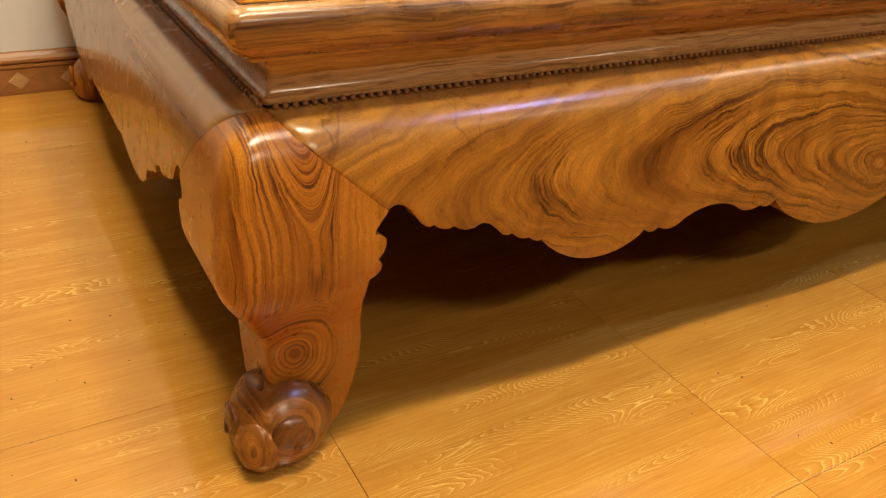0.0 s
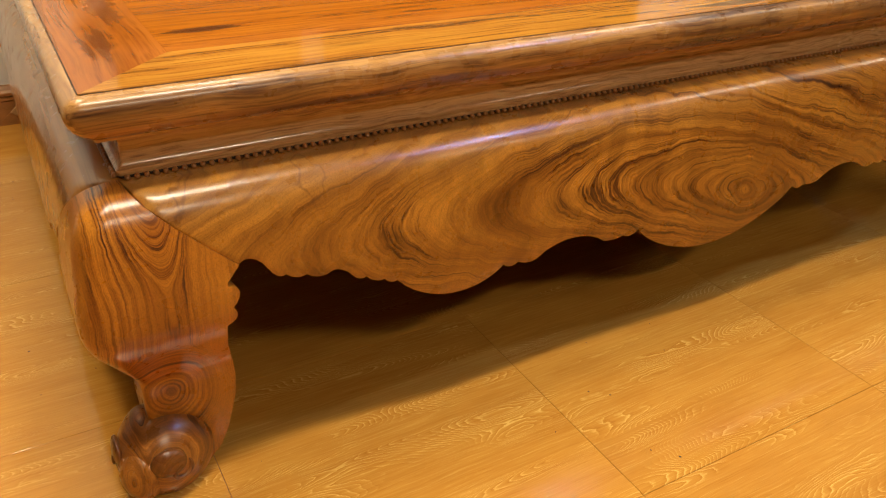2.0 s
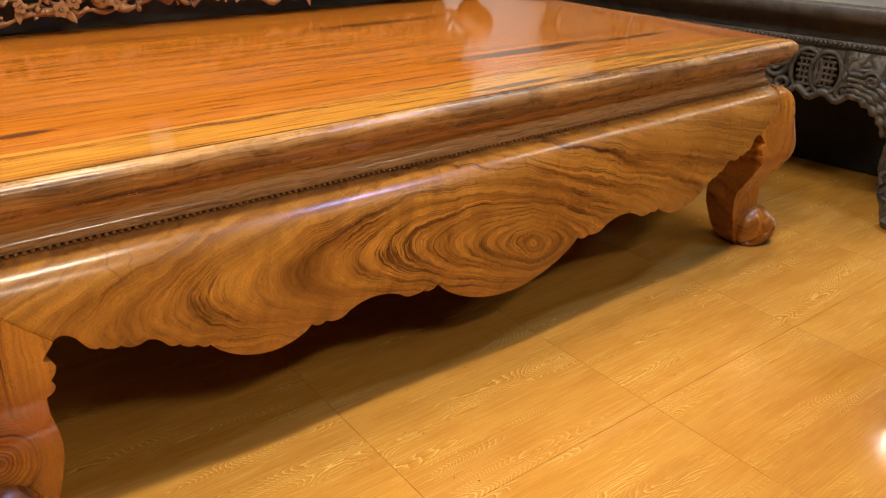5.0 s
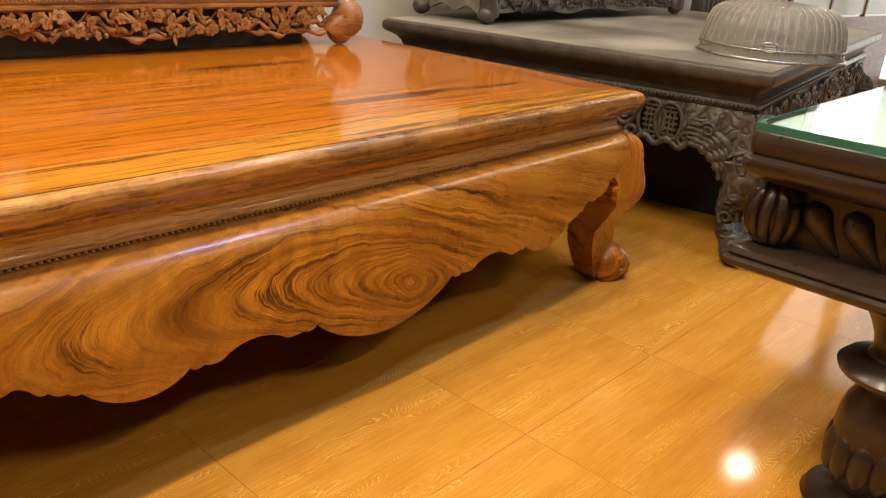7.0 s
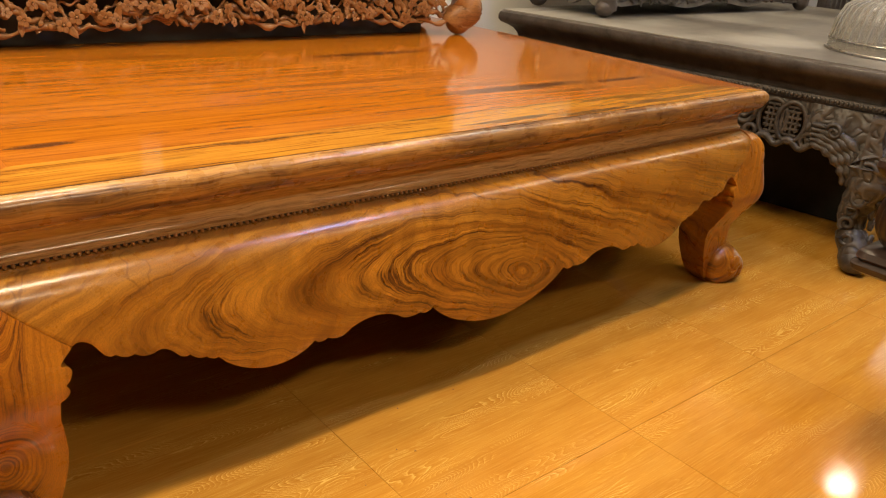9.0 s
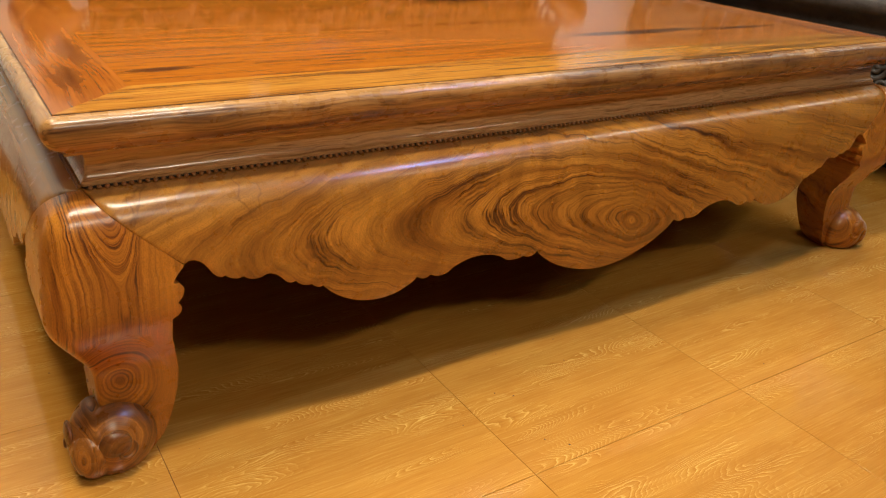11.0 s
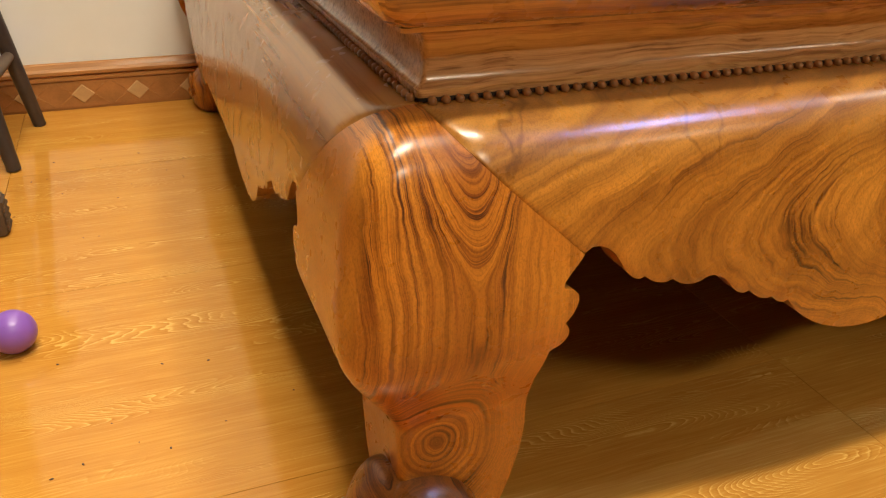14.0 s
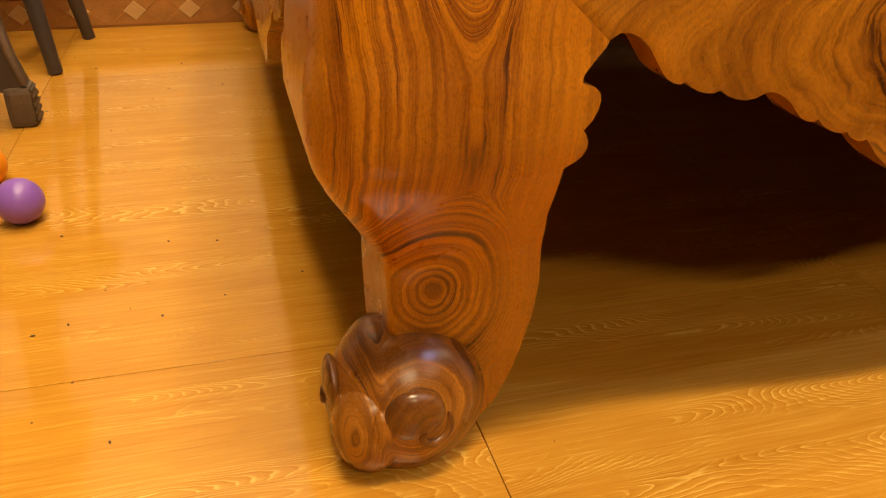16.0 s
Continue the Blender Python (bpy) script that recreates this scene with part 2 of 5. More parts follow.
def straight_wood(name, along, light, mid, dark, scale=1.0, rough=0.25, coat=0.4, streaks=0.5, seed=0.0, coat_rough=0.12, relief=0.04, warp=0.055, thin=0.3, cut=0.0, marks=(), spec=0.45, inks=(0.030, 0.012, 0.010), hair=0.35):
    """Board with grain that runs along one axis, with dark mineral streaks; marks: larger stains (x, y, half_x, half_y, strength), drawn out along the grain."""
    k = Nodes(name)
    o = k.coord()
    p = k.v("ADD", o, (seed, seed * 1.3, seed * 0.6))
    stretch = [14.0 * scale] * 3
    stretch[along] = 0.9 * scale
    w = k.noise(p, 3.0 * scale, 2.0, 0.5, color=True)
    shift = k.v("SCALE", k.v("SUBTRACT", w, (0.5, 0.5, 0.5)), warp)
    q = k.v("ADD", p, shift)
    ring = None
    if marks:
        spots = k.xyz(k.v("ADD", k.v("ADD", o, k.v("SCALE", shift, 0.6)), k.v("MULTIPLY", k.v("SUBTRACT", k.noise(k.v("MULTIPLY", p, (1.0, 3.0, 3.0)), 9.0, 3.0, 0.6, color=True), (0.5, 0.5, 0.5)), (0.05, 0.012, 0.012))))
        for cx, cy, hx, hy, strength in marks:
            dx, dy = k.m("DIVIDE", k.m("SUBTRACT", spots[0], cx), hx), k.m("DIVIDE", k.m("SUBTRACT", spots[1], cy), hy)
            d = k.m("ADD", k.m("MULTIPLY", dx, dx), k.m("MULTIPLY", dy, dy))
            piece = k.step(d, 0.15, 1.15, strength, 0.0)
            ring = piece if ring is None else k.m("MAXIMUM", ring, piece)
    g = k.noise(k.v("MULTIPLY", q, tuple(stretch)), 1.3, 6.0, 0.62)
    fine = k.noise(k.v("MULTIPLY", q, tuple(c * (1.4 if i == along else 6.0) for i, c in enumerate(stretch))), 1.2, 5.0, 0.68)
    band = k.noise(k.v("MULTIPLY", q, tuple(c * 0.55 for c in stretch)), 1.0, 3.0, 0.6)
    col = k.ramp(k.m("ADD", k.m("MULTIPLY", g, 1.0 - thin), k.m("MULTIPLY", fine, thin)), (0.36, dark), (0.45, mid), (0.56, light))
    col = k.mix(streaks, col, k.ramp(band, (0.29 + cut, (0.18, 0.10, 0.07)), (0.40 + cut, (0.85, 0.8, 0.75)), (0.5 + cut * 0.6, (1.0, 1.0, 1.0))), "MULTIPLY")
    thread = k.noise(k.v("MULTIPLY", q, tuple(2.2 if i == along else 210.0 for i in range(3))), 1.0, 3.0, 0.6)
    col = k.mix(hair, col, k.ramp(thread, (0.34, (0.42, 0.33, 0.28)), (0.46, (1.0, 1.0, 1.0)), (0.62, (1.12, 1.12, 1.10))), "MULTIPLY")
    if ring is not None:
        col = k.mix(k.m("MULTIPLY", ring, k.ramp(k.m("ADD", k.m("MULTIPLY", g, 0.5), k.m("MULTIPLY", fine, 0.5)), (0.44, 1.0), (0.58, 0.55))), col, inks)
    rr = k.ramp(k.noise(p, 30.0, 3.0), (0.3, rough * 0.8), (0.7, rough * 1.25))
    return k.finish(col, rr, coat=coat, coat_rough=coat_rough, spec=spec, normal=k.bump(fine, relief, 0.001) if relief else None)


M_APRON = figured_wood("rosewood_apron", crotch_field, rings=5.2, warp=0.85, depth=1.0, dark=(0.108, 0.033, 0.006), weights=(0.24, 0.22, 0.30, 0.24), zones=((0.0, 0.55), (0.22, 0.80), (0.34, 1.2), (0.52, 1.2), (0.62, 1.6), (1.14, 1.6), (1.26, 1.25), (1.9, 1.0)), veins=(0.14, 0.36, 0.36, 0.41), sap=(0.375, 0.430, 0.5), coat=0.5, coat_rough=0.20, core=(40.0, 1.7, 0.030), flame=0.5)
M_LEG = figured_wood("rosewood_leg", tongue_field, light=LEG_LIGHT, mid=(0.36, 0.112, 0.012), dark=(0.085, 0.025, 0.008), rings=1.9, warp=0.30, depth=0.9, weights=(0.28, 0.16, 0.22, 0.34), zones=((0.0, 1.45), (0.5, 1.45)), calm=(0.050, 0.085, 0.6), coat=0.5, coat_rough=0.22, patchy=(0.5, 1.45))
M_FOOT = figured_wood("rosewood_foot", eye_field([(-0.058, 0.046, 0.012, 0.012, 0.028, 0.3), (-0.012, 0.060, 0.022, 0.026, 0.024, 0.8), (0.012, 0.141, 0.030, 0.034, 0.032, 1.5)]), light=(0.47, 0.180, 0.026), mid=(0.30, 0.105, 0.016), dark=(0.075, 0.027, 0.009), rings=3.4, warp=0.35, depth=0.7, weights=(0.30, 0.26, 0.24, 0.20), zones=((0.0, 1.25), (0.5, 1.25)), coat_rough=0.26)
M_CURL = figured_wood("rosewood_curl", eye_field([(-0.002, 0.050, 0.014, 0.016, 0.017, 0.0)]), light=(0.26, 0.095, 0.018), mid=(0.17, 0.058, 0.013), dark=(0.045, 0.017, 0.008), rings=2.6, warp=0.2, depth=0.5, coat_rough=0.28)
M_LEG_FAR = figured_wood("rosewood_far_leg", eye_field([(1.80, 0.10, 0.05, 0.05, 0.09, 0.0), (1.80, 0.42, 0.04, 0.04, 0.10, 0.0)]), light=LEG_LIGHT, mid=LEG_MID, dark=LEG_DARK, rings=2.0, warp=0.6, depth=0.5)
M_APRON_SIDE = straight_wood("rosewood_side_apron", 1, (0.40, 0.19, 0.045), (0.34, 0.150, 0.033), (0.24, 0.095, 0.022), 0.7, 0.24, 0.5, 0.12, 21.0, 0.16, 0.02, 0.02, 0.3)
M_EDGE = straight_wood("rosewood_edge", 0, (0.50, 0.255, 0.072), (0.33, 0.150, 0.043), (0.09, 0.036, 0.015), 3.6, 0.28, 0.30, 0.75, 2.0, 0.20, 0.03, 0.014, 0.55, 0.045, marks=((0.92, -0.036, 0.16, 0.016, 0.85), (1.16, -0.030, 0.10, 0.010, 0.7), (1.35, -0.045, 0.16, 0.012, 0.6), (0.18, -0.045, 0.07, 0.010, 0.45), (0.42, -0.040, 0.06, 0.008, 0.45)), inks=(0.045, 0.018, 0.016), hair=0.7)
M_EDGE_SIDE = straight_wood("rosewood_edge_side", 1, (0.50, 0.27, 0.088), (0.34, 0.155, 0.048), (0.10, 0.042, 0.018), 2.3, 0.25, 0.5, 0.6, 23.0, 0.12, 0.04, 0.020, 0.25)
M_WAIST = straight_wood("rosewood_waist", 0, (0.64, 0.38, 0.165), (0.50, 0.27, 0.112), (0.25, 0.122, 0.050), 3.2, 0.22, 0.6, 0.45, 5.0, 0.13, 0.04, 0.02, 0.65, 0.02, hair=0.6)
M_BEAD = straight_wood("rosewood_bead", 0, (0.40, 0.18, 0.055), (0.27, 0.11, 0.034), (0.08, 0.03, 0.012), 1.0, 0.35, 0.3, 0.3, 7.0)
M_TOP = straight_wood("rosewood_top", 0, (0.49, 0.160, 0.010), (0.40, 0.118, 0.008), (0.24, 0.066, 0.006), 2.2, 0.105, 0.0, 0.35, 11.0, 0.10, 0.0, 0.018, 0.6, 0.0, marks=((1.24, 0.236, 0.30, 0.024, 0.95), (1.56, 0.220, 0.20, 0.014, 0.95), (1.36, 0.165, 0.16, 0.010, 0.7), (1.15, 0.735, 0.26, 0.024, 0.85), (1.02, 0.690, 0.12, 0.010, 0.6), (0.155, 0.175, 0.055, 0.014, 0.9), (0.47, 0.155, 0.035, 0.006, 0.5), (0.60, 0.620, 0.16, 0.005, 0.45)), spec=0.7, hair=0.5)
M_TOP_FRONT = straight_wood("rosewood_top_front", 0, (0.56, 0.250, 0.026), (0.44, 0.170, 0.016), (0.12, 0.040, 0.009), 2.2, 0.105, 0.0, 0.65, 17.0, 0.10, 0.0, 0.020, 0.5, 0.02, marks=((0.98, 0.004, 0.14, 0.014, 0.95), (1.22, -0.012, 0.14, 0.010, 0.9), (1.50, 0.002, 0.20, 0.013, 0.85), (0.74, 0.012, 0.07, 0.006, 0.6), (0.30, 0.030, 0.05, 0.005, 0.5)), spec=0.7, hair=0.7)
M_TOP_END = straight_wood("rosewood_top_end", 1, (0.44, 0.140, 0.015), (0.34, 0.098, 0.011), (0.14, 0.038, 0.008), 1.3, 0.10, 0.0, 0.6, 14.0, 0.10, 0.0, 0.022, 0.4, marks=((0.02, 0.16, 0.020, 0.10, 0.55), (0.055, 0.36, 0.020, 0.12, 0.5)), spec=0.5)
# darker copy of the rosewood: under-bed shade put into its colour
M_INNER = straight_wood("shaded_rosewood_underside", 0, (0.10, 0.035, 0.010), (0.07, 0.025, 0.008), (0.03, 0.012, 0.006), 1.0, 0.6, 0.0, 0.3, 3.0)
M_CARVED = straight_wood("carved_brown_wood", 0, (0.40, 0.190, 0.064), (0.28, 0.122, 0.038), (0.12, 0.048, 0.016), 2.2, 0.48, 0.08, 0.5, 4.0)
M_DARK = straight_wood("dark_stained_wood", 0, (0.080, 0.065, 0.056), (0.058, 0.046, 0.039), (0.033, 0.026, 0.022), 1.0, 0.38, 0.15, 0.3, 6.0)
M_TEA = straight_wood("dark_brown_tea_table_wood", 1, (0.036, 0.021, 0.016), (0.025, 0.014, 0.011), (0.013, 0.008, 0.007), 1.0, 0.34, 0.16, 0.3, 9.0)


def dusty_wood():
    k = Nodes("dusty_dark_board")
    p = k.coord()
    g = k.noise(k.v("MULTIPLY", p, (2.0, 14.0, 4.0)), 1.5, 5.0, 0.6)
    d = k.noise(p, 2.3, 4.0, 0.6)
    col = k.mix(k.ramp(d, (0.38, 0.25), (0.62, 0.95)), k.ramp(g, (0.35, (0.045, 0.036, 0.03)), (0.6, (0.085, 0.07, 0.058))), (0.33, 0.305, 0.26))
    return k.finish(col, k.ramp(d, (0.3, 0.38), (0.7, 0.6)))


M_DUSTY = dusty_wood()


def tile_material():
    k = Nodes("oak_look_floor_tile")
    rnd = k.random()
    o = k.coord()
    p = k.v("ADD", o, k.vec(k.m("MULTIPLY", rnd, 37.0), k.m("MULTIPLY", rnd, 91.0), 0.0))
    w = k.noise(k.v("MULTIPLY", p, (0.5, 1.0, 1.0)), 26.0, 2.0, 0.5, color=True)
    q = k.v("ADD", p, k.v("SCALE", k.v("SUBTRACT", w, (0.5, 0.5, 0.5)), 0.007))
    s = k.xyz(q)
    strip = k.m("FLOOR", k.m("ADD", k.m("MULTIPLY", k.xyz(o)[1], 7.6), k.m("MULTIPLY", rnd, 5.0)))
    teeth = k.noise(k.v("MULTIPLY", p, (34.0, 90.0, 1.0)), 1.0, 2.0, 0.6)
    low = k.noise(k.vec(k.m("ADD", k.m("MULTIPLY", s[0], 2.6), k.m("MULTIPLY", strip, 7.3)), k.m("MULTIPLY", s[1], 15.0), k.m("MULTIPLY", strip, 3.1)), 1.0, 1.0, 0.4)
    fine = k.noise(k.v("MULTIPLY", q, (2.4, 150.0, 1.0)), 2.0, 4.0, 0.65)
    pore = k.noise(k.v("MULTIPLY", q, (12.0, 480.0, 1.0)), 1.6, 2.0, 0.6)
    saw = k.m("FRACT", k.m("ADD", k.m("MULTIPLY", low, 62.0), k.m("MULTIPLY", teeth, 1.3)))
    ring = k.ramp(saw, (0.0, 0.45), (0.10, 0.14), (0.35, 0.42), (0.70, 0.55), (0.92, 1.0))
    lane = k.noise(k.vec(k.m("ADD", k.m("MULTIPLY", s[0], 1.1), k.m("MULTIPLY", strip, 5.7)), k.m("MULTIPLY", s[1], 13.0), strip), 1.0, 1.0, 0.4)
    mask = k.m("MULTIPLY", k.ramp(lane, (0.46, 0.04), (0.56, 1.0)), k.ramp(k.noise(k.v("MULTIPLY", p, (4.0, 12.0, 1.0)), 1.2, 2.0), (0.42, 0.10), (0.58, 1.0)))
    g = k.m("ADD", k.m("MULTIPLY", k.m("MULTIPLY", k.m("SUBTRACT", ring, 0.44), mask), 0.24), k.m("ADD", k.m("MULTIPLY", fine, 0.30), k.m("ADD", k.m("MULTIPLY", pore, 0.20), 0.25)))
    col = k.ramp(g, (0.36, (0.44, 0.165, 0.018)), (0.455, (0.575, 0.262, 0.036)), (0.53, (0.625, 0.302, 0.047)), (0.64, (0.80, 0.49, 0.12)))
    col = k.mix(0.6, col, k.ramp(k.noise(k.vec(k.m("MULTIPLY", strip, 9.1), k.m("MULTIPLY", rnd, 50.0), k.m("MULTIPLY", s[0], 0.8)), 1.0, 1.0), (0.3, (0.84, 0.78, 0.72)), (0.62, (1.0, 1.0, 1.0))), "MULTIPLY")
    smear = k.ramp(k.noise(k.v("MULTIPLY", p, (1.6, 6.0, 1.0)), 4.0, 3.0), (0.36, (0.86, 0.78, 0.70)), (0.6, (1.0, 1.0, 1.0)))
    col = k.mix(0.6, col, smear, "MULTIPLY")
    rough = k.ramp(k.noise(o, 9.0, 4.0), (0.3, 0.065), (0.7, 0.105))
    return k.finish(col, rough, spec=0.42, normal=k.bump(k.noise(o, 160.0, 2.0), 0.03, 0.001))


def plain(name, color, rough=0.5, vary=0.12, scale=6.0, metal=0.0, coat=0.0, bump=0.03):
    k = Nodes(name)
    p = k.coord()
    a, b = k.noise(p, scale, 4.0), k.noise(p, scale * 14, 3.0)
    lo, hi = tuple(c * (1 - vary) for c in color), tuple(min(1, c * (1 + vary)) for c in color)
    col = k.ramp(k.m("ADD", k.m("MULTIPLY", a, 0.7), k.m("MULTIPLY", b, 0.3)), (0.35, lo), (0.65, hi))
    return k.finish(col, k.ramp(b, (0.3, rough * 0.85), (0.7, min(1, rough * 1.15))), metal, k.bump(b, bump, 0.002), coat)


M_GROOVE = plain("dark_groove_wood", (0.035, 0.018, 0.010), 0.6, 0.2, 30)
# near-black matte: shade under the dark daybed put into a colour
M_UNDER_SHADE = Nodes("black_under_shade")
M_UNDER_SHADE = M_UNDER_SHADE.finish(M_UNDER_SHADE.ramp(M_UNDER_SHADE.noise(M_UNDER_SHADE.coord(), 10.0), (0.3, (0.026, 0.025, 0.021)), (0.7, (0.042, 0.039, 0.033))), 0.9, spec=0.08)
M_TILE = tile_material()
M_JOINT = plain("tile_joint", (0.27, 0.13, 0.105), 0.8)
M_WALL = plain("white_wall_paint", (0.86, 0.85, 0.81), 0.75, 0.03, 1.2, bump=0.04)
# ceiling greyed well below white to weaken the bounce light
M_CEIL = plain("greyed_ceiling", (0.45, 0.44, 0.42), 0.9, 0.02)
M_BASE = straight_wood("baseboard_wood", 0, (0.46, 0.21, 0.06), (0.36, 0.155, 0.043), (0.22, 0.085, 0.025), 1.2, 0.35, 0.2, 0.2, 8.0)
M_BASE_DARK = plain("baseboard_brown_field", (0.40, 0.175, 0.050), 0.4, 0.2, 20)
M_BASE_PALE = plain("baseboard_pale_diamond", (0.55, 0.33, 0.14), 0.4, 0.12, 20)
M_PURPLE = plain("purple_plastic", (0.27, 0.12, 0.55), 0.32, 0.05, 8.0)
M_ORANGE = plain("orange_plastic", (0.85, 0.30, 0.03), 0.32, 0.05, 8.0)
M_STOOL = plain("dark_painted_stool_wood", (0.055, 0.04, 0.034), 0.4, 0.25, 12)
M_BARK = plain("grey_brown_carved_wood", (0.13, 0.085, 0.055), 0.5, 0.35, 14, bump=0.2)
M_SPECK = plain("dry_crumb", (0.10, 0.05, 0.02), 0.8)
M_WORN = plain("worn_dark_carving", (0.066, 0.054, 0.046), 0.42, 0.6, 45, bump=0.35)


def carved_material():
    """Dark wood cut in deep flowing ridges, with dust on what stands proud."""
    k = Nodes("deeply_carved_dark_wood")
    p = k.coord()
    q = k.v("ADD", p, k.v("SCALE", k.v("SUBTRACT", k.noise(p, 11.0, 2.0, 0.5, color=True), (0.5, 0.5, 0.5)), 0.10))
    n = k.noise(q, 17.0, 1.0, 0.4)
    swirl = k.m("ABSOLUTE", k.m("SINE", k.m("MULTIPLY", n, 15.0)))
    grit = k.noise(p, 160.0, 3.0)
    height = k.m("ADD", swirl, k.m("MULTIPLY", grit, 0.15))
    col = k.ramp(k.m("ADD", k.m("MULTIPLY", swirl, 0.7), k.m("MULTIPLY", grit, 0.3)), (0.10, (0.048, 0.040, 0.034)), (0.60, (0.076, 0.063, 0.054)), (0.95, (0.118, 0.102, 0.088)))
    return k.finish(col, 0.45, normal=k.bump(height, 0.5, 0.008))


M_RELIEF = carved_material()
M_STEEL = plain("steel_trim", (0.6, 0.58, 0.54), 0.3, 0.05, metal=1.0)


def glass(name, color, rough=0.02):
    k = Nodes(name)
    return k.finish(color, rough, trans=1.0, ior=1.5, spec=0.5)


M_GLASS = glass("green_plate_glass", (0.84, 0.95, 0.91))


def ribbed_plastic(name="clear_ribbed_plastic", color=(0.36, 0.335, 0.29), alpha=0.38):
    k = Nodes(name)
    d = k.noise(k.coord(), 9.0, 3.0)
    return k.finish(color, k.ramp(d, (0.3, 0.18), (0.7, 0.30)), alpha=alpha, spec=0.5)


M_DOME = ribbed_plastic()


# ---- mesh helpers ----
def mesh_of(name, verts, faces, material, smooth=False, sharp=None):
    me = bpy.data.meshes.new(name)
    me.from_pydata([tuple(v) for v in verts], [], faces)
    bm = bmesh.new()
    bm.from_mesh(me)
    bmesh.ops.recalc_face_normals(bm, faces=bm.faces)
    if smooth:
        for f in bm.faces:
            f.smooth = True
        for e in bm.edges:
            if len(e.link_faces) == 2 and e.calc_face_angle(0) > radians(sharp or 38):
                e.smooth = False
    bm.to_mesh(me)
    bm.free()
    me.materials.append(material)
    return me


def part(name, data, parent=None, label=""):
    """Links a mesh as one object under a thing or a part. data: a mesh, or (verts, faces, material, smooth)."""
    me = data if isinstance(data, bpy.types.Mesh) else mesh_of(name, *data)
    ob = new(name, me)
    if parent:
        ob.parent = parent
    return tagged(ob, label) if label else ob


def thing(name, label, category, group="", kind="", at=(0, 0, 0), turn=0):
    ob = new(name)
    ob.empty_display_size = 0.05
    ob.matrix_basis = pose(*at, 0, 0, turn)
    return tagged(ob, label, category, group, kind)


def box(x0, x1, y0, y1, z0, z1, bevel=0.0):
    """Vertices and faces of a box, its edges chamfered by bevel."""
    bm = bmesh.new()
    bmesh.ops.create_cube(bm, size=1.0, matrix=Matrix.Translation(((x0 + x1) / 2, (y0 + y1) / 2, (z0 + z1) / 2)) @ Matrix.Diagonal((x1 - x0, y1 - y0, z1 - z0, 1)))
    if bevel:
        bmesh.ops.bevel(bm, geom=bm.edges[:], offset=bevel, segments=2, profile=0.6, affect="EDGES")
    bm.verts.index_update()
    out = [v.co.copy() for v in bm.verts], [[v.index for v in f.verts] for f in bm.faces]
    bm.free()
    return out


def join(*pieces):
    verts, faces = [], []
    for v, f in pieces:
        n = len(verts)
        verts += list(v)
        faces += [[i + n for i in q] for q in f]
    return verts, faces


def moved(piece, m):
    v, f = piece
    return [m @ Vector(p) for p in v], f


def lathe(profile, seg=28):
    """A turned body from (radius, z) pairs, closed at both ends."""
    verts, faces = [], []
    for r, z in profile:
        for i in range(seg):
            a = 2 * math.pi * i / seg
            verts.append((r * math.cos(a), r * math.sin(a), z))
    for j in range(len(profile) - 1):
        for i in range(seg):
            n = (i + 1) % seg
            faces.append([j * seg + i, j * seg + n, (j + 1) * seg + n, (j + 1) * seg + i])
    faces.append(list(range(seg))[::-1])
    faces.append([(len(profile) - 1) * seg + i for i in range(seg)])
    return verts, faces


def tube(path, radius, seg=8):
    """A tube along points; radius a number or one per point."""
    verts, faces = [], []
    n = len(path)
    pts = [Vector(p) for p in path]
    up = Vector((0.13, 0.31, 0.94))
    for i, p in enumerate(pts):
        d = (pts[min(i + 1, n - 1)] - pts[max(i - 1, 0)]).normalized()
        side = d.cross(up).normalized()
        nrm = side.cross(d)
        r = radius[i] if isinstance(radius, (list, tuple)) else radius
        for k in range(seg):
            a = 2 * math.pi * k / seg
            verts.append(p + side * (r * math.cos(a)) + nrm * (r * math.sin(a)))
    for i in range(n - 1):
        for k in range(seg):
            m = (k + 1) % seg
            faces.append([i * seg + k, i * seg + m, (i + 1) * seg + m, (i + 1) * seg + k])
    faces.append(list(range(seg))[::-1])
    faces.append([(n - 1) * seg + k for k in range(seg)])
    return verts, faces


def ball(c, r, seg=10, rings=6, squash=(1, 1, 1)):
    verts, faces = [], []
    for j in range(rings + 1):
        t = math.pi * j / rings
        rr = max(math.sin(t), 0.02)
        for i in range(seg):
            a = 2 * math.pi * i / seg
            verts.append((c[0] + r * squash[0] * rr * math.cos(a), c[1] + r * squash[1] * rr * math.sin(a), c[2] + r * squash[2] * math.cos(t)))
    for j in range(rings):
        for i in range(seg):
            n = (i + 1) % seg
            faces.append([j * seg + i, j * seg + n, (j + 1) * seg + n, (j + 1) * seg + i])
    faces.append(list(range(seg))[::-1])
    faces.append([rings * seg + i for i in range(seg)])
    return verts, faces


